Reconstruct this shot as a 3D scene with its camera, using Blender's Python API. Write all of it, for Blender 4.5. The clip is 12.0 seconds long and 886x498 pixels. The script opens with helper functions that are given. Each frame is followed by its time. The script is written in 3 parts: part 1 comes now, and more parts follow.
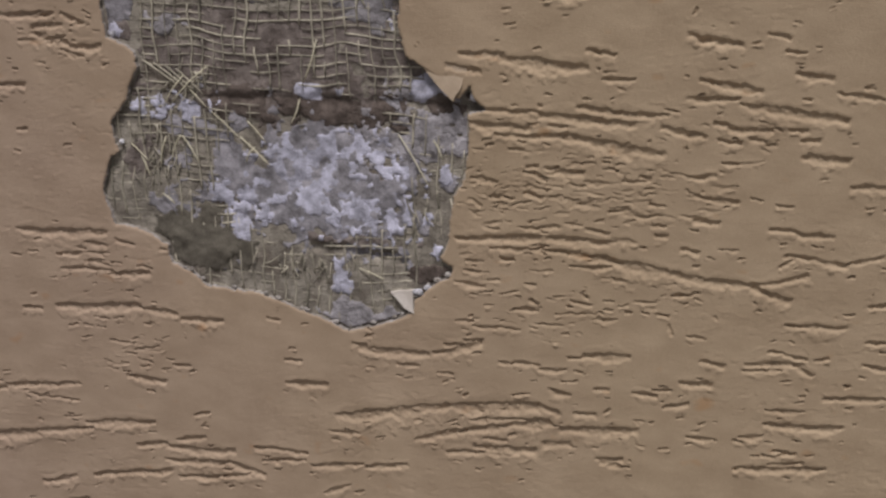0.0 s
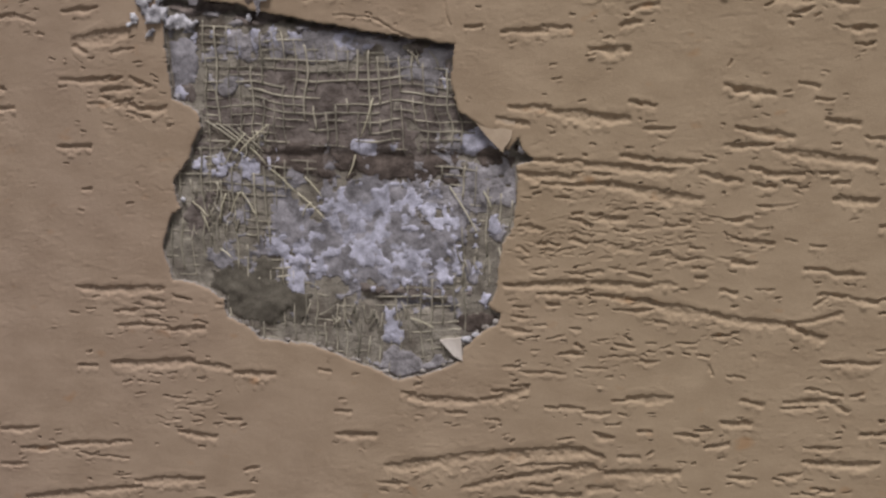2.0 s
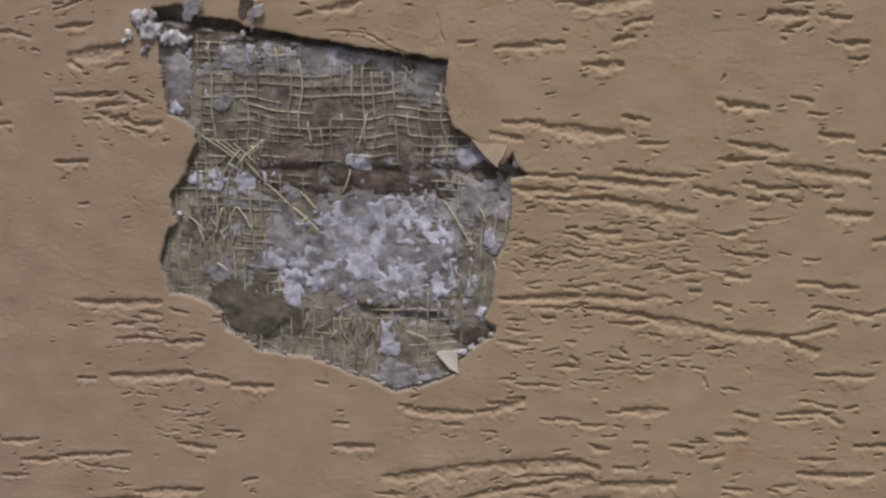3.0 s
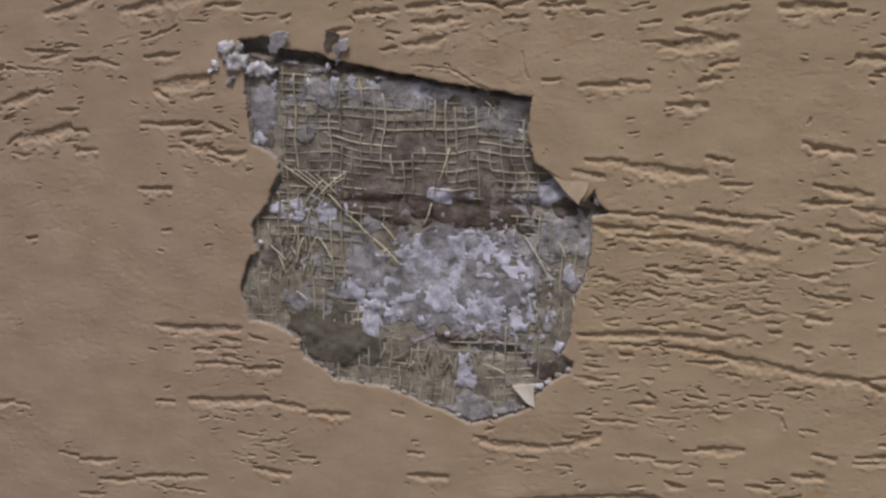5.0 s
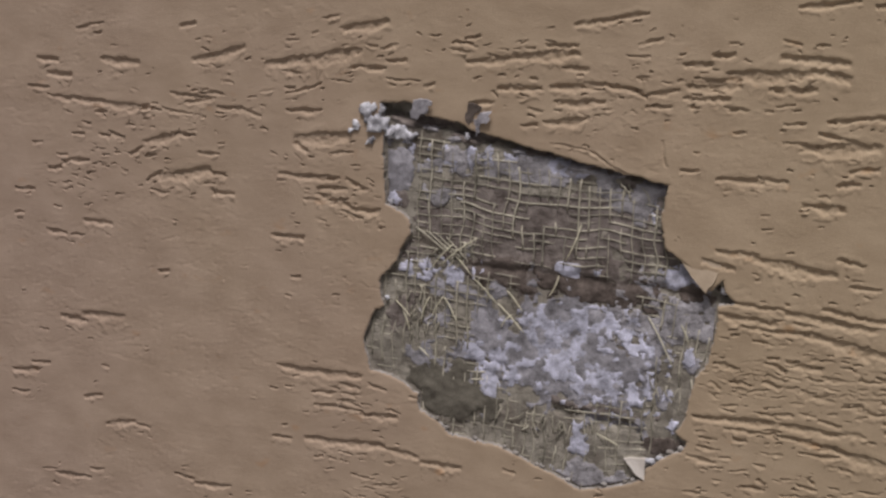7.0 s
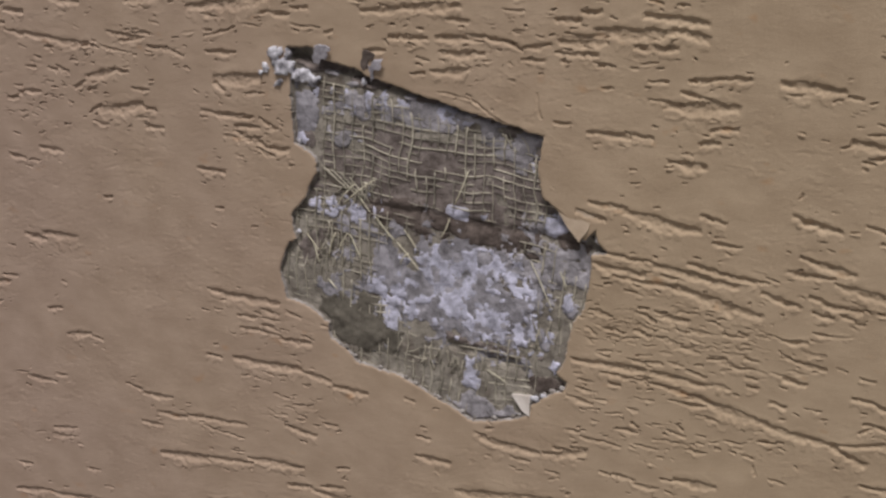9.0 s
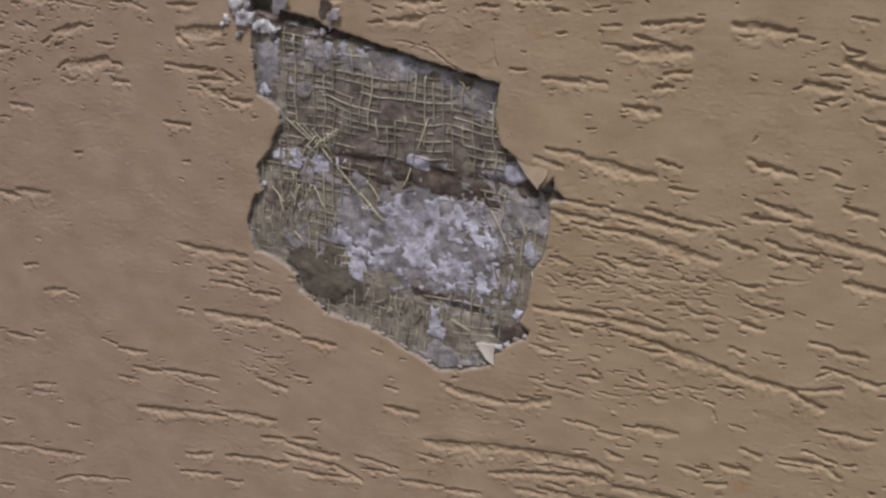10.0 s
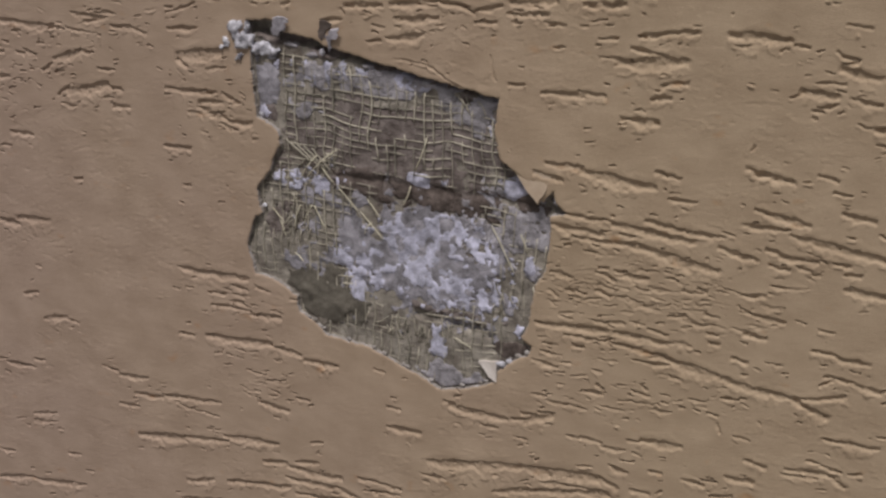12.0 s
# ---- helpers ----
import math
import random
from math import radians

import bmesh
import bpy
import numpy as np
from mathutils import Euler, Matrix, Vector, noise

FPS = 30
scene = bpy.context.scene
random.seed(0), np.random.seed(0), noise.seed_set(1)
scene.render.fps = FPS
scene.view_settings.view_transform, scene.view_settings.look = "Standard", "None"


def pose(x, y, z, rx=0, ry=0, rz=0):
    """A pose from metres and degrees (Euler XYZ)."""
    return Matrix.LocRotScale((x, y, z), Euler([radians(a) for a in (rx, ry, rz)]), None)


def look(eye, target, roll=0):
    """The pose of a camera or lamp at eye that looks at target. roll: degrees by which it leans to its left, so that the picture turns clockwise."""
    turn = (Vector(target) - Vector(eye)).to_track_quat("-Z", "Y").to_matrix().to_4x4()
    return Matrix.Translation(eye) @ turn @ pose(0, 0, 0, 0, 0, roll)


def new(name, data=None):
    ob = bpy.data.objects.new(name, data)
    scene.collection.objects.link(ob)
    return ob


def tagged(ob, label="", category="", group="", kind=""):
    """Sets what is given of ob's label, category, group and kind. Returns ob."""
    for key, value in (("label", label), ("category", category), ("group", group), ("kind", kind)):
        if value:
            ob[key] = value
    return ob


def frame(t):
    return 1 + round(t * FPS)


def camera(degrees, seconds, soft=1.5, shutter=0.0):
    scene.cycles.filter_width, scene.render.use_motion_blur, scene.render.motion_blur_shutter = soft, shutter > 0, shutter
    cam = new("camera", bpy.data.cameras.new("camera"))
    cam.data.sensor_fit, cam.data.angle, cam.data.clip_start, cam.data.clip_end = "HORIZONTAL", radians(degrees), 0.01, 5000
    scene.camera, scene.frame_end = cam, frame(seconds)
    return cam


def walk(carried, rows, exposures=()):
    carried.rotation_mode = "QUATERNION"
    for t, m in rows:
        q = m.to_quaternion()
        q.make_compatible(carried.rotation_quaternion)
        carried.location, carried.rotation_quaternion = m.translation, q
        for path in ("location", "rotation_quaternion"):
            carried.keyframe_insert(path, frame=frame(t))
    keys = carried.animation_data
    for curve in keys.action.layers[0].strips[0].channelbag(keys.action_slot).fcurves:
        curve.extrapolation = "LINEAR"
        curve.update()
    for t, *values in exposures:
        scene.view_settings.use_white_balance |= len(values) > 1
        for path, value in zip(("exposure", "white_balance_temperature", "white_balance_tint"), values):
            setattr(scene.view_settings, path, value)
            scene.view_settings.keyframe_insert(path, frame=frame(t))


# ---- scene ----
# A damaged patch of scored facade plaster, seen from about 0.6 m. u runs right, v up, w out of the wall, in mm.
Z0 = 1.30
cam = camera(36, 12.0, soft=2.6)
PATH = [
    (0.0, pose(0.2313, -0.5234, 1.5341, 70.13, 2.11, 13.14)),
    (0.5, pose(0.2144, -0.5397, 1.5121, 73.26, 1.75, 12.45)),
    (1.0, pose(0.1981, -0.5586, 1.4912, 76.20, 1.51, 11.67)),
    (1.5, pose(0.1978, -0.5703, 1.4863, 77.31, 1.54, 11.51)),
    (2.0, pose(0.2059, -0.5731, 1.4907, 77.47, 2.00, 11.88)),
    (2.5, pose(0.2110, -0.5709, 1.4988, 77.05, 2.30, 12.07)),
    (4.3, pose(0.2024, -0.5732, 1.5170, 76.32, 2.55, 11.91)),
    (4.5, pose(0.1993, -0.5748, 1.5180, 76.42, 2.31, 12.27)),
    (5.0, pose(0.1982, -0.5730, 1.5234, 76.54, 1.79, 14.32)),
    (5.5, pose(0.1941, -0.5747, 1.5305, 76.70, 0.76, 16.00)),
    (6.0, pose(0.1845, -0.5782, 1.5439, 76.37, -0.41, 17.22)),
    (6.5, pose(0.1670, -0.5765, 1.5729, 74.19, -0.75, 17.06)),
    (6.7, pose(0.1618, -0.5803, 1.5790, 73.91, -1.24, 16.93)),
    (8.3, pose(0.2563, -0.5556, 1.6142, 71.20, -1.77, 24.16)),
    (8.5, pose(0.2698, -0.5533, 1.6168, 70.60, -1.52, 24.68)),
    (9.0, pose(0.2973, -0.5480, 1.6205, 68.92, -0.94, 25.50)),
    (9.5, pose(0.3177, -0.5396, 1.6172, 67.94, -0.43, 26.24)),
    (10.0, pose(0.3265, -0.5376, 1.6120, 67.62, 0.04, 26.32)),
    (10.5, pose(0.3292, -0.5399, 1.6060, 67.89, 0.37, 26.24)),
    (11.0, pose(0.3303, -0.5408, 1.6016, 68.32, 0.68, 26.24)),
    (11.5, pose(0.3309, -0.5430, 1.5983, 69.06, 0.81, 26.19)),
    (12.0, pose(0.3267, -0.5459, 1.5986, 69.69, 0.66, 25.80)),
]
walk(cam, PATH, exposures=[(0.0, -0.11), (2.0, -0.06), (5.0, -0.10), (7.0, -0.07), (8.5, 0.0), (9.4, -0.03), (10.5, -0.12), (12.0, -0.12)])

# ---- light: bright overcast sky from above ----
world = bpy.data.worlds.new("sky")
scene.world = world
world.use_nodes = True
wn = world.node_tree.nodes
sky = wn.new("ShaderNodeTexSky")
sky.sky_type = "NISHITA"
sky.sun_disc = False
sky.sun_elevation = radians(67)
sky.sun_rotation = radians(176)
sky.dust_density = 4.0
wn["Background"].inputs["Strength"].default_value = 0.046
haze = wn.new("ShaderNodeHueSaturation")  # thin cloud: a paler sky
haze.inputs["Saturation"].default_value = 0.12
world.node_tree.links.new(sky.outputs["Color"], haze.inputs["Color"])
world.node_tree.links.new(haze.outputs["Color"], wn["Background"].inputs["Color"])
sun_data = bpy.data.lights.new("sun", "SUN")
sun_data.energy = 3.05
sun_data.angle = radians(14)
sun_data.color = (1.0, 0.965, 0.915)
sun = new("sun", sun_data)
sun.matrix_world = look((0.12, -1.42, 4.6), (0, 0, 1.3))


# ---- materials ----
def mat(name, col, col2, rough=0.9, scale=90.0, bump=0.25, bump_dist=0.0006, fine=900.0, spots=None, streak=1.0, obj_vary=0.0, tint=None):
    """A mineral surface: two colours mixed by noise at two scales, with fine relief."""
    m = bpy.data.materials.new(name)
    m.use_nodes = True
    n, l = m.node_tree.nodes, m.node_tree.links
    b = n["Principled BSDF"]
    b.inputs["Roughness"].default_value = rough
    b.inputs["Specular IOR Level"].default_value = 0.25
    tc = n.new("ShaderNodeNewGeometry")
    mp = n.new("ShaderNodeMapping")
    mp.inputs["Scale"].default_value = (1, 1, streak)
    l.new(tc.outputs["Position"], mp.inputs["Vector"])
    big = n.new("ShaderNodeTexNoise")
    big.inputs["Scale"].default_value = scale
    big.inputs["Detail"].default_value = 5
    small = n.new("ShaderNodeTexNoise")
    small.inputs["Scale"].default_value = fine
    small.inputs["Detail"].default_value = 3
    for k in (big, small):
        l.new(mp.outputs["Vector"], k.inputs["Vector"])
    add = n.new("ShaderNodeMath")
    add.operation = "MULTIPLY_ADD"
    l.new(small.outputs["Fac"], add.inputs[0])
    add.inputs[1].default_value = 0.45
    l.new(big.outputs["Fac"], add.inputs[2])
    ramp = n.new("ShaderNodeValToRGB")
    ramp.color_ramp.elements[0].position, ramp.color_ramp.elements[0].color = 0.5, (*col, 1)
    ramp.color_ramp.elements[1].position, ramp.color_ramp.elements[1].color = 0.95, (*col2, 1)
    l.new(add.outputs[0], ramp.inputs["Fac"])
    out = ramp.outputs["Color"]
    if spots:
        sp = n.new("ShaderNodeTexNoise")
        sp.inputs["Scale"].default_value = spots[1]
        sp.inputs["Detail"].default_value = 2
        l.new(mp.outputs["Vector"], sp.inputs["Vector"])
        sr = n.new("ShaderNodeMapRange")
        sr.inputs["From Min"].default_value, sr.inputs["From Max"].default_value = spots[2], spots[2] + 0.1
        sr.inputs["To Max"].default_value = spots[3]
        l.new(sp.outputs["Fac"], sr.inputs["Value"])
        mx = n.new("ShaderNodeMix")
        mx.data_type = "RGBA"
        l.new(sr.outputs["Result"], mx.inputs["Factor"])
        l.new(out, mx.inputs["A"])
        mx.inputs["B"].default_value = (*spots[0], 1)
        out = mx.outputs["Result"]
    if tint:  # light falloff at left, painted as a broad pinker, darker patch in yellower coat
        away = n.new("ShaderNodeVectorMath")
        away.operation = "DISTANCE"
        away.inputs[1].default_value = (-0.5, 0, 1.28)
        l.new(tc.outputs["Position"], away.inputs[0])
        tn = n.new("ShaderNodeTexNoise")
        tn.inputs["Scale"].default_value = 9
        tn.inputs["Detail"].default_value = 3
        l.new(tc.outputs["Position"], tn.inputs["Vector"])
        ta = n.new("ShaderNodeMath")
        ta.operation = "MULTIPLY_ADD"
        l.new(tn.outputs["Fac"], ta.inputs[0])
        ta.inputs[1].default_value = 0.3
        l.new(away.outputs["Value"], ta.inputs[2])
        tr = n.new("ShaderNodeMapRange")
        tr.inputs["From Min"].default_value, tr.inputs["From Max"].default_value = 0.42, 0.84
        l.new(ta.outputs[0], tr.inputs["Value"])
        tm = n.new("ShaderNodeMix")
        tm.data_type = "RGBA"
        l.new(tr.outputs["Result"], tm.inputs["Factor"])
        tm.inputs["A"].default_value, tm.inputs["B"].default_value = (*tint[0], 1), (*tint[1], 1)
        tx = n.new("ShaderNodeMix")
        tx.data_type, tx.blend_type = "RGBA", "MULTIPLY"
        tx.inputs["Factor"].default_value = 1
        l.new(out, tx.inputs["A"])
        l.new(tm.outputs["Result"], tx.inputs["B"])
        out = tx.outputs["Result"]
    if obj_vary:
        oi = n.new("ShaderNodeObjectInfo")
        hs = n.new("ShaderNodeHueSaturation")
        mr = n.new("ShaderNodeMapRange")
        mr.inputs["To Min"].default_value, mr.inputs["To Max"].default_value = 1 - obj_vary, 1 + obj_vary
        l.new(oi.outputs["Random"], mr.inputs["Value"])
        l.new(mr.outputs["Result"], hs.inputs["Value"])
        l.new(out, hs.inputs["Color"])
        out = hs.outputs["Color"]
    l.new(out, b.inputs["Base Color"])
    bp = n.new("ShaderNodeBump")
    bp.inputs["Strength"].default_value = bump
    bp.inputs["Distance"].default_value = bump_dist
    l.new(small.outputs["Fac"], bp.inputs["Height"])
    l.new(bp.outputs["Normal"], b.inputs["Normal"])
    return m


# the tint pair carries the falloff towards the left in the coat's colour
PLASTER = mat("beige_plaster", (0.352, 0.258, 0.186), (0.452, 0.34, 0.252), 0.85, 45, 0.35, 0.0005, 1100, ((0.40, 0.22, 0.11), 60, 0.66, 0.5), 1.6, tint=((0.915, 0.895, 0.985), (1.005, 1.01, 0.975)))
BED = mat("grey_base_coat", (0.145, 0.124, 0.108), (0.375, 0.335, 0.296), 0.95, 140, 0.7, 0.0010, 1300, ((0.13, 0.10, 0.085), 60, 0.54, 0.5))
EDGE = mat("broken_plaster_edge", (0.20, 0.17, 0.15), (0.42, 0.385, 0.385), 0.95, 200, 0.7, 0.0008, 1300)
GREY = mat("grey_adhesive", (0.17, 0.155, 0.165), (0.46, 0.43, 0.48), 0.95, 170, 0.7, 0.0010, 1300)
BROWN = mat("brown_and_shade", (0.06, 0.045, 0.04), (0.165, 0.13, 0.12), 0.9, 150, 0.6, 0.0010, 1200)
MAUVE = mat("dark_mauve_brown", (0.10, 0.078, 0.073), (0.28, 0.235, 0.225), 0.9, 160, 0.6, 0.0010, 1200)
OLIVE = mat("olive_render", (0.075, 0.064, 0.054), (0.205, 0.182, 0.155), 0.9, 90, 0.4, 0.0006, 1300)
CHALK = mat("white_adhesive", (0.245, 0.237, 0.29), (0.67, 0.655, 0.83), 0.95, 170, 0.7, 0.0008, 1500)
SKIN = mat("torn_grey_skin", (0.15, 0.135, 0.15), (0.58, 0.545, 0.62), 0.85, 200, 0.6, 0.0008, 1300)
# the near-black first tone paints shaded pits into the white foam
FOAM = mat("white_foam", (0.11, 0.10, 0.12), (0.80, 0.78, 0.87), 0.8, 260, 0.6, 0.0006, 1400)
GLASS_FIBRE = mat("coated_glass_fibre", (0.20, 0.178, 0.15), (0.53, 0.48, 0.40), 0.7, 160, 0.3, 0.0003, 2500, obj_vary=0.3)
PALE_FIBRE = mat("pale_glass_fibre", (0.42, 0.38, 0.28), (0.66, 0.61, 0.49), 0.5, 160, 0.2, 0.0003, 2500, obj_vary=0.15)
CHIP = mat("pale_plaster", (0.47, 0.41, 0.385), (0.66, 0.60, 0.58), 0.9, 120, 0.3, 0.0005, 1200)
FLAKE = mat("flaked_plaster", (0.385, 0.295, 0.225), (0.49, 0.385, 0.30), 0.9, 120, 0.3, 0.0005, 1200)
DAMP = mat("damp_grey_adhesive", (0.14, 0.13, 0.143), (0.41, 0.385, 0.44), 0.95, 190, 0.6, 0.0008, 1300)
PAVING = mat("grey_paving", (0.14, 0.135, 0.125), (0.24, 0.23, 0.215), 0.9, 3, 0.4, 0.004, 60)


# ---- helpers of this scene ----
def at(u, v, w):
    return (u / 1000, -w / 1000, Z0 + v / 1000)


def wave(u, v, size, seed, octaves=3):
    """Smooth noise over the wall in -1..1, for arrays of mm."""
    total, amp, norm = 0, 1.0, 0
    for k in range(octaves):
        table = np.random.RandomState(seed * 31 + k).uniform(-1, 1, (128, 128))
        x, y = np.asarray(u) / size + 500.3, np.asarray(v) / size + 500.7
        i, j = np.floor(x).astype(int), np.floor(y).astype(int)
        fx, fy = x - i, y - j
        fx, fy = fx * fx * (3 - 2 * fx), fy * fy * (3 - 2 * fy)
        i0, i1, j0, j1 = i % 128, (i + 1) % 128, j % 128, (j + 1) % 128
        total = total + amp * ((table[i0, j0] * (1 - fx) + table[i1, j0] * fx) * (1 - fy) + (table[i0, j1] * (1 - fx) + table[i1, j1] * fx) * fy)
        norm, amp, size = norm + amp, amp * 0.5, size / 2
    return total / norm


def step(a, b, x):
    s = np.clip((x - a) / (b - a), 0, 1)
    return s * s * (3 - 2 * s)


def blob(u, v, cu, cv, ru, rv):
    return np.exp(-(((u - cu) / ru) ** 2 + ((v - cv) / rv) ** 2))


def sheet(name, U, V, Wd, keep, material, skirt=0.0, extra=None, edge=None):
    """A smooth mesh over a grid of heights; faces where keep is false are left out, and open edges drop by skirt mm."""
    nv, nu = U.shape
    idx = np.arange(nu * nv).reshape(nv, nu)
    quad = np.stack([idx[:-1, :-1], idx[:-1, 1:], idx[1:, 1:], idx[1:, :-1]], -1)[keep]
    co = np.stack([U.ravel() / 1000, -Wd.ravel() / 1000, Z0 + V.ravel() / 1000], 1)
    faces = quad.reshape(-1, 4)
    if skirt:
        n = nu * nv
        a, b = faces.ravel(), np.roll(faces, -1, 1).ravel()
        fwd, rev = a.astype(np.int64) * n + b, b.astype(np.int64) * n + a
        lone = ~np.isin(fwd, rev)
        ea, eb = a[lone], b[lone]
        low = co.copy()
        low[:, 1] += skirt / 1000
        used_low = np.unique(np.concatenate([ea, eb]))
        remap = np.full(n, -1)
        remap[used_low] = n + np.arange(len(used_low))
        co = np.concatenate([co, low[used_low]])
        faces = np.concatenate([faces, np.stack([eb, ea, remap[ea], remap[eb]], 1)])
    used = np.unique(faces)
    remap = np.full(len(co), -1)
    remap[used] = np.arange(len(used))
    co, faces = co[used], remap[faces]
    n_top, n_side = len(quad), len(faces) - len(quad)
    if extra is not None:
        faces = np.concatenate([faces, np.array(extra[1]) + len(co)])
        co = np.concatenate([co, np.array(extra[0])])
    me = bpy.data.meshes.new(name)
    me.vertices.add(len(co))
    me.vertices.foreach_set("co", co.astype(np.float32).ravel())
    me.loops.add(len(faces) * 4)
    me.loops.foreach_set("vertex_index", faces.astype(np.int32).ravel())
    me.polygons.add(len(faces))
    me.polygons.foreach_set("loop_start", np.arange(0, len(faces) * 4, 4, dtype=np.int32))
    if edge:
        slots = np.zeros(len(faces), dtype=np.int32)
        slots[n_top:n_top + n_side] = 1
        me.polygons.foreach_set("material_index", slots)
    me.update(calc_edges=True)
    me.validate()
    me.shade_smooth()
    me.materials.append(material)
    if edge:
        me.materials.append(edge)
    return new(name, me)


def part(name, bm, material, parent=None, label="", smooth=True):
    me = bpy.data.meshes.new(name)
    bm.to_mesh(me)
    bm.free()
    me.materials.append(material)
    if smooth:
        me.shade_smooth()
    ob = new(name, me)
    if parent:
        ob.parent = parent
    if label:
        ob["label"] = label
    return ob


def grid(u0, u1, v0, v1, s):
    return np.meshgrid(np.arange(u0, u1 + s / 2, s), np.arange(v0, v1 + s / 2, s))


# ---- the broken-out hole: its outline in mm ----
OUTLINE = "-44,175 -31,176 -23,171 -7,169 -1,166 48,156 89,150 87,136 88,126 91,120 103,112 106,106 111,104 116,110 116,104 122,100 114,98 114,82 112,71 107,63 104,42 100,35 106,31 103,26 94,21 88,15 87,10 78,5 58,-1 43,6 17,15 -7,17 -13,23 -22,28 -23,36 -37,43 -48,44 -51,60 -46,74 -41,78 -43,82 -44,90 -35,101 -33,108 -28,115 -29,121 -33,125 -41,128"
RIM = np.array([[float(c) for c in p.split(",")] for p in OUTLINE.split()])


def inside(U, V):
    """Signed distance in mm to the hole's rim, positive inside."""
    best = np.full(U.shape, 1e9)
    odd = np.zeros(U.shape, bool)
    for (ax, ay), (bx, by) in zip(RIM, np.roll(RIM, -1, 0)):
        dx, dy = bx - ax, by - ay
        s = np.clip(((U - ax) * dx + (V - ay) * dy) / (dx * dx + dy * dy), 0, 1)
        best = np.minimum(best, np.hypot(U - ax - s * dx, V - ay - s * dy))
        if dy:
            odd ^= ((ay > V) != (by > V)) & (U < ax + (V - ay) * dx / dy)
    return np.where(odd, best, -best)


def bulge(U, V):
    """The coat has come loose and stands out beside the hole's upper right corner."""
    s = np.clip(((U - 88) * 24 + (V - 150) * -42) / 2340, 0, 1)
    return 1.2 * np.exp(-(np.hypot(U - 88 - s * 24, V - 150 + s * 42) / 30) ** 2)


def line_distance(U, V, a, b):
    s = np.clip(((U - a[0]) * (b[0] - a[0]) + (V - a[1]) * (b[1] - a[1])) / ((b[0] - a[0]) ** 2 + (b[1] - a[1]) ** 2), 0, 1)
    return np.hypot(U - a[0] - s * (b[0] - a[0]), V - a[1] - s * (b[1] - a[1]))


# ---- wall: masonry slab, base coat, scored plaster coat ----
bm = bmesh.new()
bmesh.ops.create_cube(bm, size=1, matrix=Matrix.Translation((0, 0.127, 1.4)) @ Matrix.Diagonal((5.0, 0.2, 2.8, 1)))
wall = tagged(part("wall_front", bm, BED, smooth=False), "rendered facade wall with a broken-out patch of plaster", "wall", kind="structure")

FU, FV, FS = -272, -172, 0.5
CU, CV = grid(FU, 292, FV, 246, FS)
coat = 0.2 * wave(CU, CV * 1.6, 60, 1) + 0.07 * wave(CU, CV * 1.8, 9, 2) + 0.05 * wave(CU, CV * 1.5, 2.4, 3)


def groove(u0, v0, u1, v1, width, depth=1.1, grit=True):
    """A score dragged by a coarse grain through the wet plaster: a steep upper edge over a flatter, rising floor."""
    width *= 1.2
    length = math.hypot(u1 - u0, v1 - v0)
    m = width * 2.4 + 3
    j0, j1 = [int(np.clip((c - FU) / FS, 0, CU.shape[1])) for c in (min(u0, u1) - m, max(u0, u1) + m)]
    i0, i1 = [int(np.clip((c - FV) / FS, 0, CU.shape[0])) for c in (min(v0, v1) - m, max(v0, v1) + m)]
    if i1 <= i0 or j1 <= j0:
        return
    U, V = CU[i0:i1, j0:j1], CV[i0:i1, j0:j1]
    dx, dy = ((u1 - u0) / length, (v1 - v0) / length) if length > 0.1 else (1.0, 0.0)
    along, across = (U - u0) * dx + (V - v0) * dy, (V - v0) * dx - (U - u0) * dy
    across = across - 0.1 * width + 0.8 * wave(U, V, 12, 7, 2) + 0.7 * wave(U, V, 3.0, 8, 3) + 0.35 * wave(U, V, 1.4, 18, 2)
    along = along + 0.8 * wave(U, V, 2.5, 12, 2)
    over = np.maximum(np.maximum(-along, along - length), 0)
    half = width * 0.5 * (1 + 0.6 * wave(U, V, 4, 9, 3)) * (0.6 + 0.4 * step(0, width * 2.5, along)) * (0.65 + 0.35 * step(0, width * 2, length - along))
    half = np.maximum(half, 0.3)
    a = across / half
    fade = 1 - step(0, 1, over / half)
    floor = (1 - step(0.1, 0.55, a)) * step(-1.8, -0.65, a)
    d = depth * min(1, 0.4 + width / 5) * (1 + 0.6 * wave(U, V, 5, 10, 3) + 0.4 * wave(U, V, 1.7, 19, 2))
    old = coat[i0:i1, j0:j1]
    lip = 0.12 * np.exp(-((a - 1.3) / 0.5) ** 2) + 1.0 * np.exp(-((a + 2.2) / 1.0) ** 2) * np.maximum(wave(U, V, 2.2, 11, 2) + 0.1, 0)
    coat[i0:i1, j0:j1] = np.minimum(old, old * 0.6 + 0.1 - d * floor * fade) + lip * fade
    if grit and length > 5:
        rnd = random.Random(int(u0 * 7 + v0 * 13 + u1 * 3))
        for _ in range(int(1 + length / 12)):
            s, off, n = rnd.uniform(-0.1, 1.1), rnd.choice((-1, -1, 1)) * rnd.uniform(0.9, 2.2) * width, rnd.uniform(0.1, 3.5)
            pu, pv = u0 + (u1 - u0) * s - dy * off, v0 + (v1 - v0) * s + dx * off
            groove(pu, pv, pu + n * dx, pv + n * dy + rnd.uniform(-0.5, 0.5), rnd.uniform(1.0, 2.2), rnd.uniform(0.8, 1.8), False)


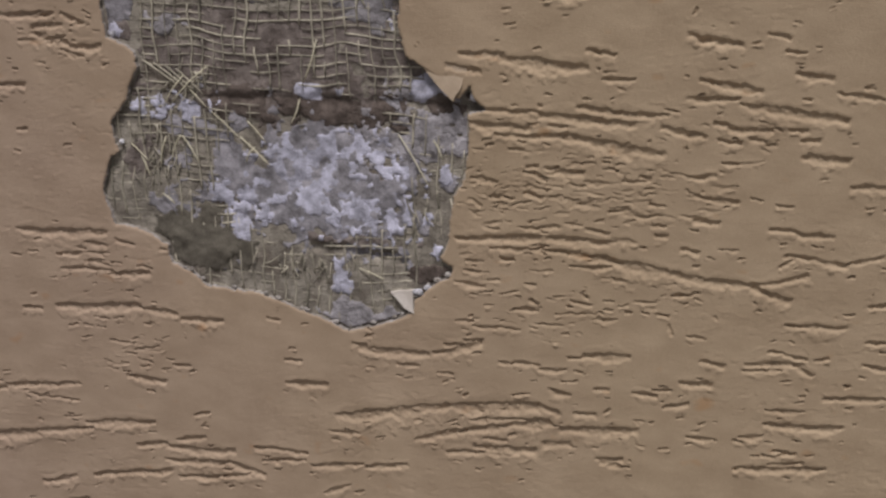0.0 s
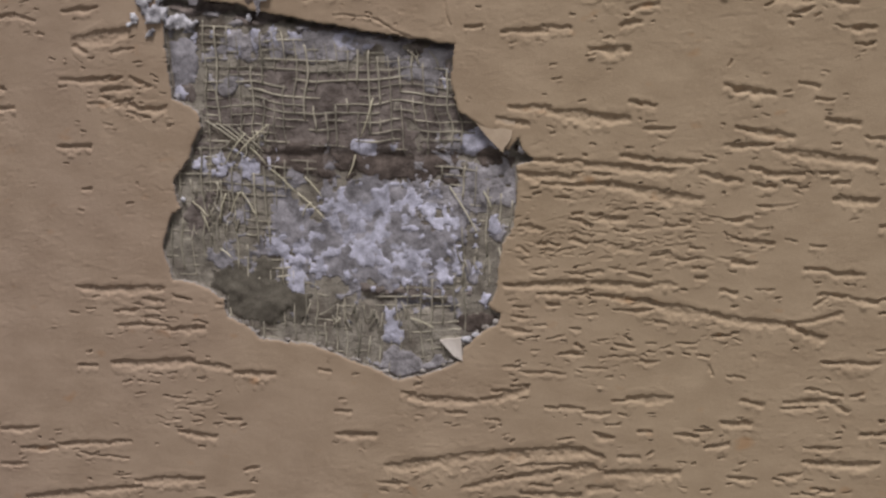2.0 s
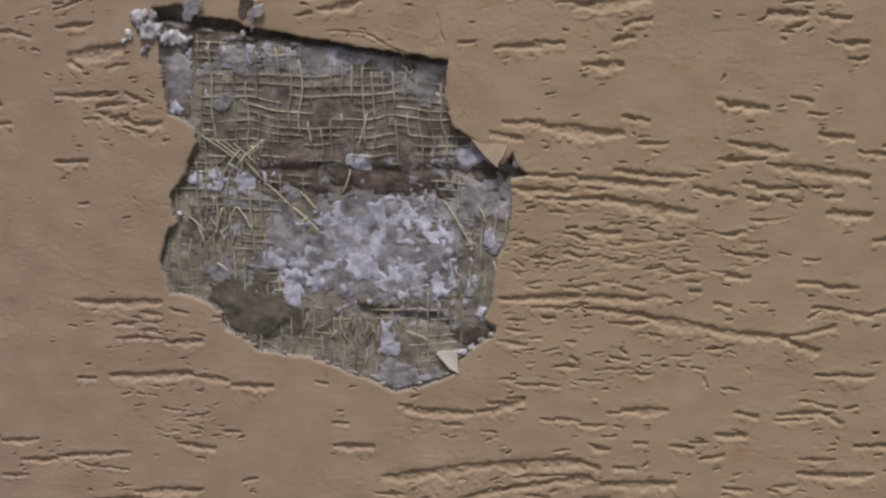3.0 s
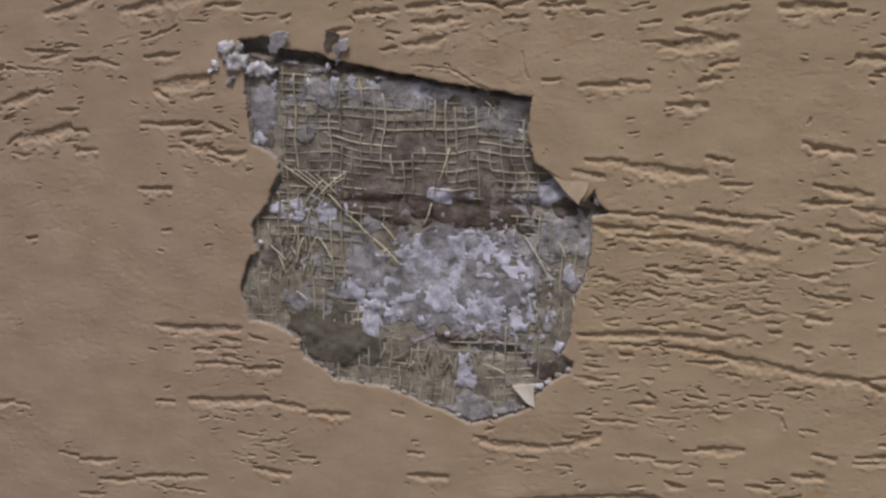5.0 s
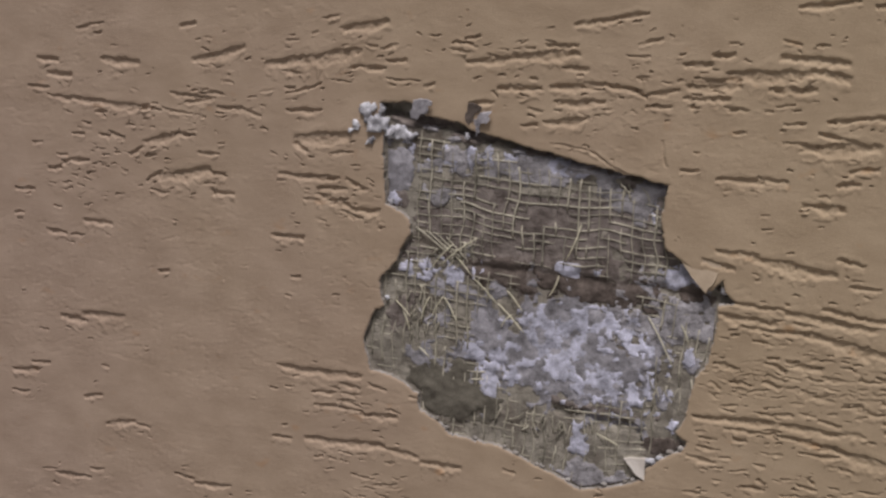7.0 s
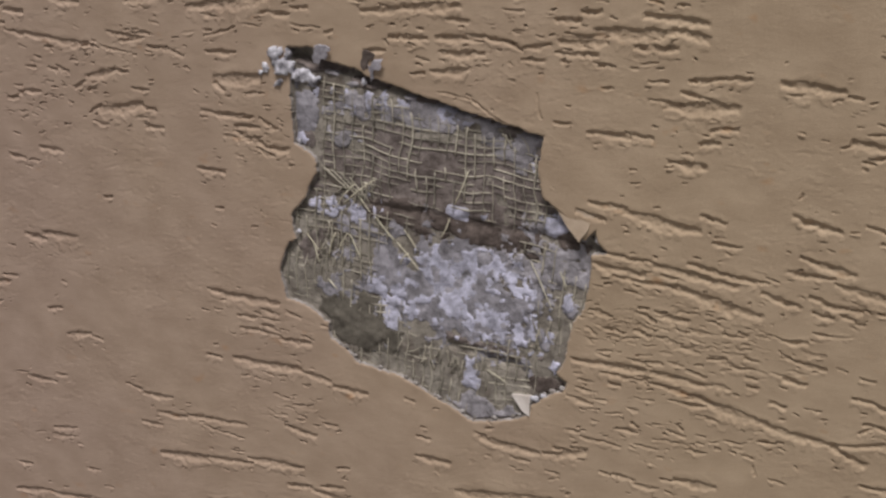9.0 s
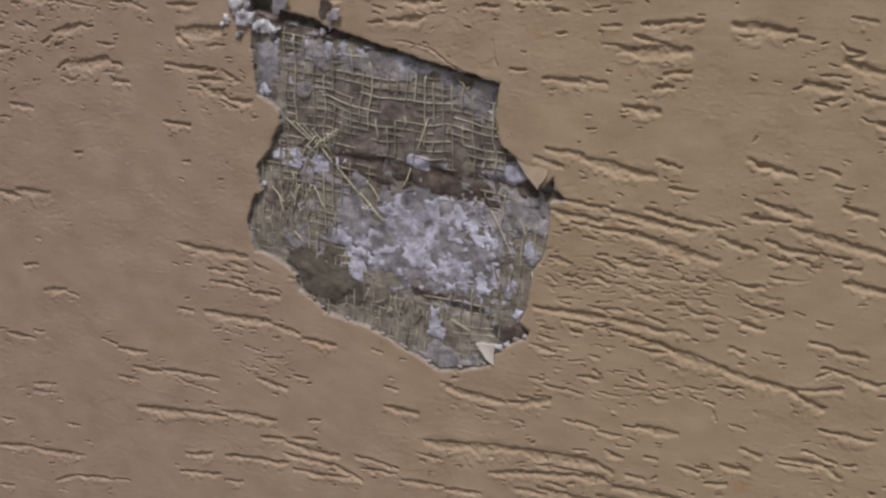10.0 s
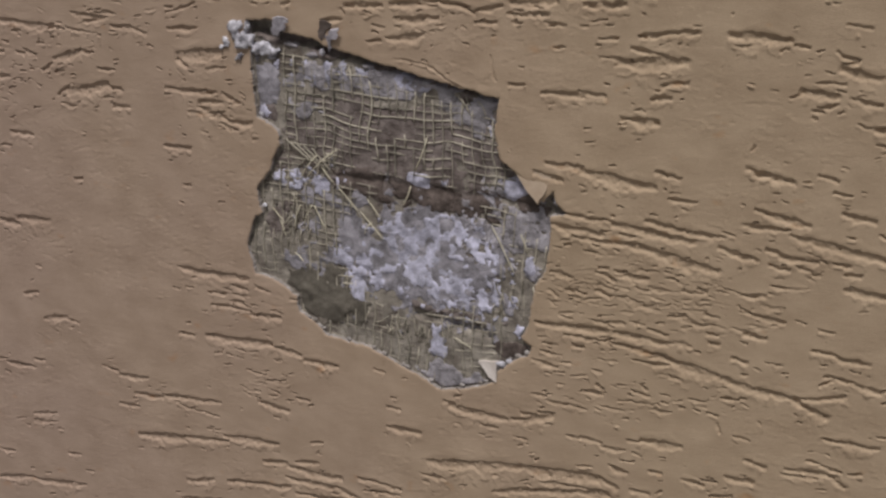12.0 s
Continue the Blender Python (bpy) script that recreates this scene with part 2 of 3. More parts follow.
def rough_patch(cu, cv, ru, rv, count, seed, deep=1.0):
    """A patch where many short grains were dragged."""
    rnd = random.Random(seed)
    for _ in range(count):
        u, v = rnd.gauss(cu, ru / 2), rnd.gauss(cv, rv / 2)
        n = rnd.uniform(0.1, 4) if rnd.random() < 0.85 else rnd.uniform(4, 12)
        groove(u, v, u + n, v + n * rnd.uniform(-0.2, 0.2), rnd.uniform(0.9, 2.1), deep * rnd.uniform(0.6, 1.7), False)


groove(275, 7, 282, 7, 2.5)
groove(260, -18, 284, -18, 2.2)
groove(168, -56, 180, -57, 2.5)
groove(225, -54, 261, -51, 3.1)
groove(122, -62, 124, -62, 1.9)
groove(132, -68, 134, -68, 1.9)
groove(41, -83, 54, -78, 1.9)
groove(265, 72, 277, 72, 3.4)
groove(265, 40, 279, 44, 2.2)
groove(274, -3, 283, -4, 2.5)
groove(275, 23, 281, 23, 2.2)
groove(258, 109, 275, 107, 2.2)
groove(268, 111, 271, 111, 2.5)
groove(53, 162, 63, 156, 1.1)
groove(63, 156, 76, 151, 1.1)
groove(85, 169, 88, 158, 0.9)
groove(36, 163, 53, 162, 0.9)
groove(167, 231, 176, 232, 2.5)
groove(178, 229, 206, 230, 2.8)
groove(44, 216, 75, 223, 2.2)
groove(137, 229, 160, 233, 2.5)
groove(110.0, 154.8, 128.9, 154.5, 3.1)
groove(126.6, 156.5, 138.3, 155.4, 2.7)
groove(159.1, 155.6, 167.2, 157.3, 4.1)
groove(152.2, 150.6, 156.9, 150.8, 1.4)
groove(146.4, 146.8, 162.6, 147.0, 3.4)
groove(145.2, 144.2, 148.7, 144.4, 1.7)
groove(130.0, 141.0, 132.3, 140.9, 1.4)
groove(202.5, 139.0, 204.0, 140.6, 2.4)
groove(201.5, 130.6, 215.0, 128.2, 4.1)
groove(206.1, 128.9, 221.7, 127.6, 3.4)
groove(231.6, 131.6, 239.3, 130.2, 3.4)
groove(238.4, 125.0, 245.0, 124.3, 2.4)
groove(248.9, 126.5, 250.4, 126.3, 1.7)
groove(242.5, 116.0, 255.2, 114.8, 3.7)
groove(245.0, 154.2, 249.4, 153.7, 2.0)
groove(251.5, 153.0, 259.7, 152.3, 3.7)
groove(252.9, 146.0, 260.0, 146.4, 2.4)
groove(162.7, 124.5, 173.1, 123.3, 3.4)
groove(126.3, 127.9, 127.5, 128.1, 2.0)
groove(141.7, 124.4, 144.0, 124.6, 1.7)
groove(111.9, 123.1, 128.6, 121.9, 3.4)
groove(128.6, 120.3, 162.8, 117.6, 4.8)
groove(107.0, 118.2, 120.2, 115.3, 3.1)
groove(168.6, 113.3, 181.3, 112.9, 2.0)
groove(200.7, 115.3, 201.9, 114.6, 2.4)
groove(206.4, 113.4, 214.3, 112.7, 2.4)
groove(210.9, 112.4, 228.9, 109.4, 3.7)
groove(202.0, 105.9, 221.2, 106.1, 2.7)
groove(221.3, 103.8, 262.0, 98.8, 3.7)
groove(202.1, 102.2, 204.8, 102.2, 1.4)
groove(120.0, 100.3, 139.2, 99.4, 2.4)
groove(139.2, 100.6, 146.3, 99.7, 1.4)
groove(132.0, 102.1, 134.9, 102.1, 1.4)
groove(144.0, 98.8, 181.5, 95.3, 4.1)
groove(159.3, 101.8, 191.9, 98.1, 2.7)
groove(112.7, 94.6, 139.2, 93.1, 3.7)
groove(125.9, 90.2, 153.4, 89.6, 2.4)
groove(147.5, 94.6, 154.6, 93.2, 2.7)
groove(153.4, 89.7, 192.1, 83.5, 5.1)
groove(191.9, 94.4, 209.2, 90.9, 3.4)
groove(212.5, 95.8, 220.4, 94.5, 2.7)
groove(218.2, 93.5, 233.9, 93.8, 2.7)
groove(213.7, 89.6, 222.8, 88.4, 2.4)
groove(225.0, 90.9, 231.8, 89.1, 2.0)
groove(240.6, 94.1, 247.2, 94.6, 2.7)
groove(245.1, 90.5, 251.8, 90.5, 2.4)
groove(246.5, 83.5, 262.6, 83.2, 4.1)
groove(192.0, 89.7, 193.2, 89.4, 1.4)
groove(215.1, 80.0, 221.9, 80.1, 1.7)
groove(202.6, 74.5, 213.0, 74.1, 2.4)
groove(184.1, 73.6, 187.6, 73.1, 3.1)
groove(137.9, 76.4, 142.7, 76.4, 2.4)
groove(136.7, 74.1, 146.3, 71.8, 2.4)
groove(146.3, 76.0, 160.6, 74.4, 3.4)
groove(114.8, 70.9, 125.7, 70.1, 2.4)
groove(202.8, 66.9, 209.7, 66.6, 1.7)
groove(202.8, 68.2, 205.1, 67.5, 1.7)
groove(209.7, 65.9, 222.4, 64.2, 2.4)
groove(226.9, 65.8, 231.4, 65.4, 2.0)
groove(237.1, 63.8, 242.8, 63.2, 2.0)
groove(187.8, 62.9, 193.6, 61.8, 2.4)
groove(177.3, 57.3, 190.2, 57.0, 1.7)
groove(171.3, 58.6, 179.6, 59.7, 2.0)
groove(205.3, 56.2, 214.6, 55.9, 3.1)
groove(190.3, 49.1, 194.3, 48.7, 4.1)
groove(189.1, 53.3, 193.7, 53.4, 2.0)
groove(165.4, 54.1, 169.0, 55.2, 1.7)
groove(147.5, 64.2, 149.9, 63.8, 1.4)
groove(137.8, 65.1, 143.9, 63.2, 3.1)
groove(122.0, 63.7, 131.8, 62.8, 2.0)
groove(108.5, 60.6, 110.9, 60.2, 1.4)
groove(113.4, 61.8, 118.3, 59.4, 2.0)
groove(155.9, 62.6, 158.7, 63.4, 1.4)
groove(142.6, 51.2, 151.1, 50.6, 1.7)
groove(134.1, 50.3, 143.8, 49.8, 1.4)
groove(161.9, 50.3, 171.4, 49.3, 1.7)
groove(235.2, 53.9, 244.2, 52.9, 3.1)
groove(244.3, 52.3, 258.9, 50.7, 3.4)
groove(108.2, 44.2, 142.6, 46.4, 3.7)
groove(146.2, 45.8, 171.4, 45.3, 3.7)
groove(138.9, 43.2, 146.2, 42.6, 1.4)
groove(121.8, 40.7, 146.2, 40.8, 1.7)
groove(146.2, 40.4, 170.3, 38.5, 3.1)
groove(170.3, 37.9, 194.1, 33.6, 5.4)
groove(158.3, 34.0, 172.7, 34.8, 2.0)
groove(194.1, 33.1, 208.2, 30.3, 4.1)
groove(208.2, 30.7, 229.1, 29.0, 3.7)
groove(229.1, 28.9, 244.1, 23.4, 4.4)
groove(229.0, 30.3, 240.4, 31.6, 2.4)
groove(240.4, 32.0, 250.5, 34.8, 3.7)
groove(239.1, 38.8, 244.7, 40.9, 2.7)
groove(241.2, 42.9, 253.7, 41.7, 2.4)
groove(253.7, 41.0, 264.5, 39.3, 3.4)
groove(200.9, 42.8, 206.8, 42.2, 3.7)
groove(216.0, 44.2, 222.9, 44.4, 1.4)
groove(111.8, 34.8, 119.2, 34.5, 2.0)
groove(126.7, 36.1, 131.6, 35.7, 2.4)
groove(110.5, 30.2, 121.2, 30.0, 1.7)
groove(120.4, 26.7, 125.3, 26.0, 1.7)
groove(189.4, 27.2, 190.6, 26.8, 2.4)
groove(106.6, 24.9, 119.1, 23.7, 2.0)
groove(119.1, 21.4, 122.8, 21.0, 2.0)
groove(136.4, 25.4, 141.3, 24.8, 1.4)
groove(138.8, 17.9, 141.3, 16.7, 3.4)
groove(148.6, 20.4, 153.5, 20.6, 1.4)
groove(160.8, 22.4, 162.7, 20.5, 3.1)
groove(155.9, 18.7, 164.4, 17.2, 2.0)
groove(131.4, 13.8, 141.3, 13.6, 2.4)
groove(182.4, 20.2, 190.7, 19.9, 1.7)
groove(153.5, 13.6, 162.0, 13.4, 1.7)
groove(178.9, 15.0, 181.3, 15.1, 1.7)
groove(192.0, 14.6, 195.6, 14.2, 3.1)
groove(197.8, 23.0, 204.8, 23.9, 2.4)
groove(206.0, 22.2, 209.5, 22.1, 1.4)
groove(195.6, 10.3, 197.4, 6.1, 2.4)
groove(214.4, 15.5, 215.6, 14.3, 2.4)
groove(204.0, 5.8, 211.1, 5.5, 1.7)
groove(243.3, 13.4, 265.6, 13.2, 2.7)
groove(106.4, 7.3, 113.9, 7.1, 2.0)
groove(113.9, 5.1, 133.8, 4.2, 1.7)
groove(152.3, 3.4, 154.7, 4.0, 1.7)
groove(101.1, -4.3, 108.7, -4.5, 3.7)
groove(110.0, -2.4, 117.6, -1.6, 2.7)
groove(125.0, -11.4, 131.2, -11.9, 2.4)
groove(131.2, -11.3, 141.2, -12.2, 3.1)
groove(141.2, -14.0, 153.5, -13.0, 2.0)
groove(154.8, -7.8, 160.9, -6.8, 2.4)
groove(160.9, -6.0, 180.3, -5.2, 4.4)
groove(210.1, -5.2, 218.4, -6.2, 4.1)
groove(236.9, 0.9, 242.6, 0.6, 2.0)
groove(242.7, -0.0, 251.9, -1.7, 2.7)
groove(227.7, -5.6, 250.8, -3.9, 3.4)
groove(226.7, -8.3, 241.8, -7.7, 2.0)
groove(247.4, -4.9, 254.4, -8.3, 3.7)
groove(255.3, -1.8, 259.9, -0.4, 2.7)
groove(202.0, -16.0, 213.9, -15.9, 4.8)
groove(207.9, -12.9, 210.8, -12.7, 1.7)
groove(146.1, -22.8, 154.8, -24.5, 3.4)
groove(165.8, -21.0, 170.7, -20.8, 3.1)
groove(181.7, -21.6, 191.4, -22.5, 3.1)
groove(190.1, -19.8, 197.3, -19.9, 2.4)
groove(195.0, -27.4, 204.6, -25.6, 2.7)
groove(250.2, -18.2, 252.1, -18.1, 2.0)
groove(259.4, -18.5, 267.0, -18.7, 3.1)
groove(108.3, -28.8, 109.9, -27.4, 2.4)
groove(100.6, -34.3, 141.1, -30.9, 6.5)
groove(50.6, -42.7, 100.5, -34.5, 5.4)
groove(141.1, -30.3, 149.8, -33.9, 4.1)
groove(110.7, -40.1, 127.2, -38.2, 2.0)
groove(127.2, -38.1, 146.1, -36.9, 1.7)
groove(102.9, -46.8, 128.5, -41.4, 3.1)
groove(128.5, -40.8, 146.1, -38.8, 4.1)
groove(147.3, -40.0, 151.1, -39.8, 1.4)
groove(151.1, -41.4, 183.1, -39.7, 4.8)
groove(157.3, -33.5, 165.9, -33.1, 4.1)
groove(169.6, -32.5, 171.3, -30.3, 2.4)
groove(189.1, -34.7, 190.8, -34.6, 1.7)
groove(236.5, -26.0, 251.6, -25.0, 2.0)
groove(236.7, -32.5, 267.5, -31.4, 3.4)
groove(209.6, -33.7, 211.9, -33.3, 1.7)
groove(204.9, -40.6, 216.9, -41.0, 2.4)
groove(224.0, -40.6, 227.6, -41.5, 2.4)
groove(143.6, -48.9, 154.8, -48.3, 4.4)
groove(117.0, -48.5, 127.2, -48.5, 2.4)
groove(113.1, -53.5, 139.8, -52.6, 4.1)
groove(100.1, -57.6, 116.9, -55.3, 2.4)
groove(167.3, -54.6, 177.1, -53.5, 3.7)
groove(236.0, -46.7, 240.7, -47.0, 2.4)
groove(238.5, -50.2, 252.5, -49.4, 2.4)
groove(85.9, -51.7, 109.3, -45.8, 2.7)
groove(46.3, -51.0, 59.6, -50.3, 2.4)
groove(-96.8, 39.8, -53.3, 39.4, 4.1)
groove(-92.1, 29.6, -88.4, 29.7, 1.7)
groove(-100.8, 28.0, -96.6, 27.3, 1.7)
groove(-78.0, 29.0, -66.7, 29.0, 2.4)
groove(-77.1, 22.4, -51.9, 22.6, 1.7)
groove(-63.4, 34.9, -53.8, 33.8, 2.0)
groove(-62.8, 25.5, -51.7, 24.5, 1.7)
groove(-48.0, 36.4, -39.9, 35.0, 2.7)
groove(-52.0, 20.5, -33.9, 21.8, 3.4)
groove(-39.2, 24.8, -32.4, 24.2, 1.7)
groove(-98.9, 1.5, -90.3, 1.8, 3.1)
groove(-81.6, 3.0, -40.6, 5.5, 4.1)
groove(-40.7, 4.2, -22.9, 2.1, 2.7)
groove(-20.3, -0.3, -1.1, 1.0, 3.7)
groove(-76.7, -5.7, -72.4, -5.5, 1.7)
groove(-63.1, -6.0, -59.1, -6.4, 1.7)
groove(-71.5, -11.8, -67.2, -11.7, 1.4)
groove(-54.5, -12.6, -44.7, -12.7, 1.4)
groove(-27.2, -22.8, -18.9, -22.5, 2.7)
groove(-50.2, -30.1, -32.0, -31.5, 3.1)
groove(20.6, 3.3, 25.8, 1.9, 3.7)
groove(27.6, -16.6, 34.3, -16.8, 2.4)
groove(27.2, -27.5, 45.9, -27.4, 3.4)
groove(59.8, -6.3, 65.0, -6.9, 3.1)
groove(62.3, -8.5, 93.3, -9.9, 3.7)
groove(95.9, -9.2, 117.5, -3.1, 3.4)
groove(-143.4, -32.4, -124.0, -31.5, 3.4)
groove(-134.0, -41.9, -114.6, -41.0, 2.7)
groove(-114.5, -39.5, -76.2, -35.4, 2.7)
groove(-103.1, -43.0, -77.0, -44.5, 1.4)
groove(-145.4, -50.1, -131.8, -49.5, 2.0)
groove(-133.6, -67.1, -101.9, -63.3, 4.4)
groove(-101.9, -62.1, -72.4, -58.5, 3.1)
groove(-75.0, -55.8, -40.5, -53.1, 3.4)
groove(-19.1, -48.1, -12.1, -46.6, 2.4)
groove(-86.5, -53.6, -77.7, -52.6, 1.4)
groove(-50.0, -66.4, -35.5, -63.3, 3.1)
groove(-35.6, -65.2, -2.0, -65.2, 3.7)
groove(-29.7, -60.8, -15.6, -58.6, 2.4)
groove(9.2, -62.3, 33.7, -63.1, 2.4)
groove(79.0, -14.9, 88.1, -15.6, 2.4)
groove(81.5, -22.1, 84.8, -21.9, 2.4)
groove(97.0, -18.7, 103.4, -18.7, 2.4)
groove(-201.3, 199.1, -187.3, 202.9, 2.0)
groove(-145.4, 203.4, -138.0, 205.5, 3.1)
groove(-188.4, 185.8, -168.7, 184.6, 3.7)
groove(-138.7, 188.1, -112.3, 195.9, 4.4)
groove(-91.0, 200.9, -85.4, 201.2, 1.7)
groove(-101.1, 188.5, -55.2, 197.9, 5.1)
groove(-63.2, 207.1, -41.7, 212.5, 4.4)
groove(-57.9, 190.6, -41.7, 191.4, 2.4)
groove(-218.7, 176.1, -206.1, 176.2, 3.4)
groove(-224.3, 184.1, -213.4, 183.2, 3.4)
groove(-230.4, 168.8, -219.3, 168.9, 2.4)
groove(-219.5, 165.2, -189.8, 164.1, 2.7)
groove(-189.8, 163.9, -163.8, 163.3, 3.7)
groove(-193.3, 158.5, -187.0, 159.4, 2.4)
groove(-151.4, 171.5, -130.6, 171.3, 2.0)
groove(-144.1, 167.5, -130.7, 170.4, 2.4)
groove(-124.4, 180.3, -123.6, 178.5, 1.7)
groove(-126.4, 166.5, -114.7, 167.7, 3.1)
groove(-114.7, 167.3, -104.7, 163.9, 2.7)
groove(-91.5, 178.6, -87.2, 178.8, 2.0)
groove(-90.3, 167.5, -73.4, 169.8, 2.7)
groove(-91.6, 175.6, -73.2, 181.8, 1.4)
groove(-103.4, 158.9, -100.6, 157.7, 2.0)
groove(-128.4, 154.6, -126.9, 153.4, 1.7)
groove(-206.7, 147.0, -200.3, 147.5, 2.4)
groove(-190.9, 147.8, -186.3, 147.0, 3.7)
groove(-186.1, 149.2, -178.5, 146.9, 2.7)
groove(-162.8, 153.7, -161.3, 153.8, 1.7)
groove(-166.3, 145.9, -149.3, 151.2, 4.4)
groove(-174.4, 138.7, -168.0, 143.4, 3.1)
groove(-229.6, 140.7, -224.7, 140.7, 2.4)
groove(-215.5, 135.2, -210.7, 135.5, 2.0)
groove(-220.9, 127.6, -214.4, 128.7, 3.4)
groove(-212.6, 131.8, -198.1, 134.3, 2.7)
groove(-137.7, 143.8, -127.3, 143.7, 2.0)
groove(-99.4, 146.6, -96.6, 146.0, 1.7)
groove(-86.3, 155.0, -61.0, 158.6, 5.8)
groove(-86.4, 153.2, -80.7, 149.5, 2.7)
groove(-69.5, 150.0, -58.3, 150.5, 2.0)
groove(-95.3, 137.7, -64.0, 137.4, 2.7)
groove(-61.2, 137.5, -52.8, 134.2, 3.1)
groove(-75.4, 132.3, -61.2, 132.6, 3.4)
groove(-75.4, 129.6, -58.5, 124.2, 3.4)
groove(-58.5, 123.7, -44.5, 124.1, 3.4)
groove(-165.8, 127.0, -157.9, 131.8, 2.0)
groove(-159.5, 129.4, -132.0, 135.6, 5.8)
groove(-132.1, 134.3, -124.1, 134.1, 3.1)
groove(-135.4, 128.0, -129.3, 129.0, 2.0)
groove(-129.5, 123.9, -119.1, 124.8, 3.4)
groove(-241.4, 115.9, -229.9, 116.3, 2.0)
groove(-242.6, 102.9, -237.6, 103.4, 2.0)
groove(-201.8, 103.1, -187.5, 103.2, 3.7)
groove(-223.4, 95.5, -213.7, 95.5, 3.1)
groove(-210.5, 94.6, -202.4, 95.4, 1.7)
groove(-99.0, 106.4, -83.0, 106.8, 3.7)
groove(-151.5, 107.4, -149.9, 107.2, 1.7)
groove(-160.5, 81.0, -155.8, 82.0, 2.7)
groove(-89.2, 86.5, -84.8, 87.3, 1.7)
groove(-67.5, 80.5, -64.6, 80.8, 2.0)
groove(-61.6, 90.1, -60.8, 88.8, 1.7)
groove(-91.5, 77.1, -89.4, 75.9, 2.4)
groove(-241.3, 60.3, -239.6, 60.5, 1.4)
groove(-218.7, 50.1, -204.0, 48.7, 3.1)
groove(-205.3, 52.6, -182.6, 53.3, 5.1)
groove(-231.1, 41.2, -227.1, 41.1, 2.4)
groove(-170.6, 39.3, -169.0, 39.5, 1.4)
groove(-250.2, 15.3, -234.6, 18.2, 3.4)
groove(-237.7, 21.9, -227.5, 23.1, 2.0)
groove(-251.2, 3.8, -240.9, 4.5, 2.0)
groove(-235.6, 6.6, -233.9, 6.8, 1.4)
groove(-195.7, 25.4, -192.5, 25.2, 2.0)
groove(-206.9, 6.7, -197.4, 9.1, 3.1)
groove(-194.5, -7.0, -177.8, -3.1, 3.7)
groove(-177.9, -4.6, -169.8, -5.6, 3.1)
groove(-235.8, -39.6, -227.1, -38.3, 1.4)
groove(-227.2, -40.3, -206.7, -39.9, 2.7)
groove(-206.4, -34.5, -197.9, -33.8, 2.0)
groove(-154.8, -29.2, -145.2, -30.6, 2.7)
groove(-4.9, 206.5, 1.5, 209.2, 2.0)
groove(-41.7, 194.7, -32.3, 195.2, 2.4)
groove(-44.4, 199.9, -36.3, 202.7, 1.4)
groove(-23.0, 184.3, -19.0, 185.7, 2.7)
groove(-3.4, 196.2, 18.2, 200.4, 4.1)
groove(18.2, 200.9, 45.6, 204.2, 4.1)
groove(31.9, 206.8, 45.5, 207.4, 2.7)
groove(23.2, 205.2, 26.9, 205.4, 2.4)
groove(39.7, 197.0, 50.8, 197.5, 2.7)
groove(72.1, 209.9, 81.5, 212.7, 2.0)
groove(91.5, 202.2, 103.2, 203.3, 3.4)
groove(104.2, 206.5, 112.2, 207.6, 2.7)
groove(110.4, 199.1, 144.4, 201.9, 5.8)
groove(144.3, 203.4, 158.9, 201.2, 4.4)
groove(96.6, 196.8, 115.2, 197.1, 2.4)
groove(131.5, 208.3, 158.4, 207.3, 3.7)
groove(132.2, 215.0, 139.0, 213.7, 1.7)
groove(128.0, 194.7, 146.1, 195.6, 3.7)
groove(94.4, 192.9, 115.3, 195.1, 3.7)
groove(92.4, 188.3, 111.1, 189.4, 2.4)
groove(10.9, 186.4, 30.0, 187.4, 3.7)
groove(8.4, 185.0, 11.0, 182.7, 1.7)
groove(35.0, 188.4, 58.4, 191.4, 3.7)
groove(58.4, 191.5, 71.9, 189.8, 3.4)
groove(71.9, 189.8, 76.9, 187.2, 3.4)
groove(76.8, 188.6, 89.8, 191.7, 2.4)
groove(37.7, 181.4, 58.7, 184.3, 3.1)
groove(77.1, 183.1, 87.8, 184.4, 2.4)
groove(22.9, 169.8, 29.2, 170.7, 3.1)
groove(33.0, 171.8, 51.7, 176.4, 3.7)
groove(-1.8, 178.1, 8.5, 179.9, 2.0)
groove(71.5, 173.9, 73.9, 173.4, 1.7)
groove(114.4, 175.4, 119.1, 175.3, 1.7)
groove(138.9, 186.5, 140.8, 186.6, 1.4)
groove(134.9, 180.3, 143.9, 181.1, 1.7)
groove(152.8, 182.4, 178.5, 186.7, 2.4)
groove(149.8, 177.5, 164.6, 174.9, 2.7)
groove(135.5, 172.4, 144.6, 173.0, 2.0)
groove(142.4, 170.5, 173.5, 174.2, 5.1)
groove(94.2, 157.2, 101.3, 157.8, 3.1)
groove(163.5, 162.2, 174.4, 164.9, 3.1)
groove(-41.7, 186.7, -25.6, 186.5, 1.1)
groove(67.5, 205.1, 77.2, 204.9, 1.4)
groove(-225.6, -77.1, -218.7, -75.5, 1.7)
groove(-211.5, -71.2, -193.7, -67.0, 2.0)
groove(-212.3, -76.6, -194.5, -73.1, 1.7)
groove(-243.0, -102.1, -231.5, -100.8, 2.4)
groove(-188.6, -92.3, -179.8, -90.8, 2.0)
groove(-102.2, -89.9, -84.4, -85.9, 3.1)
groove(-111.1, -100.0, -109.0, -99.4, 1.4)
groove(-74.8, -84.3, -33.7, -78.0, 2.7)
groove(-37.0, -72.7, -4.9, -71.2, 3.4)
groove(-4.9, -71.2, 12.2, -76.3, 3.4)
groove(-30.2, -81.3, 5.3, -76.9, 2.4)
groove(12.4, -69.0, 32.7, -66.9, 2.4)
groove(36.0, -69.5, 60.3, -66.2, 2.7)
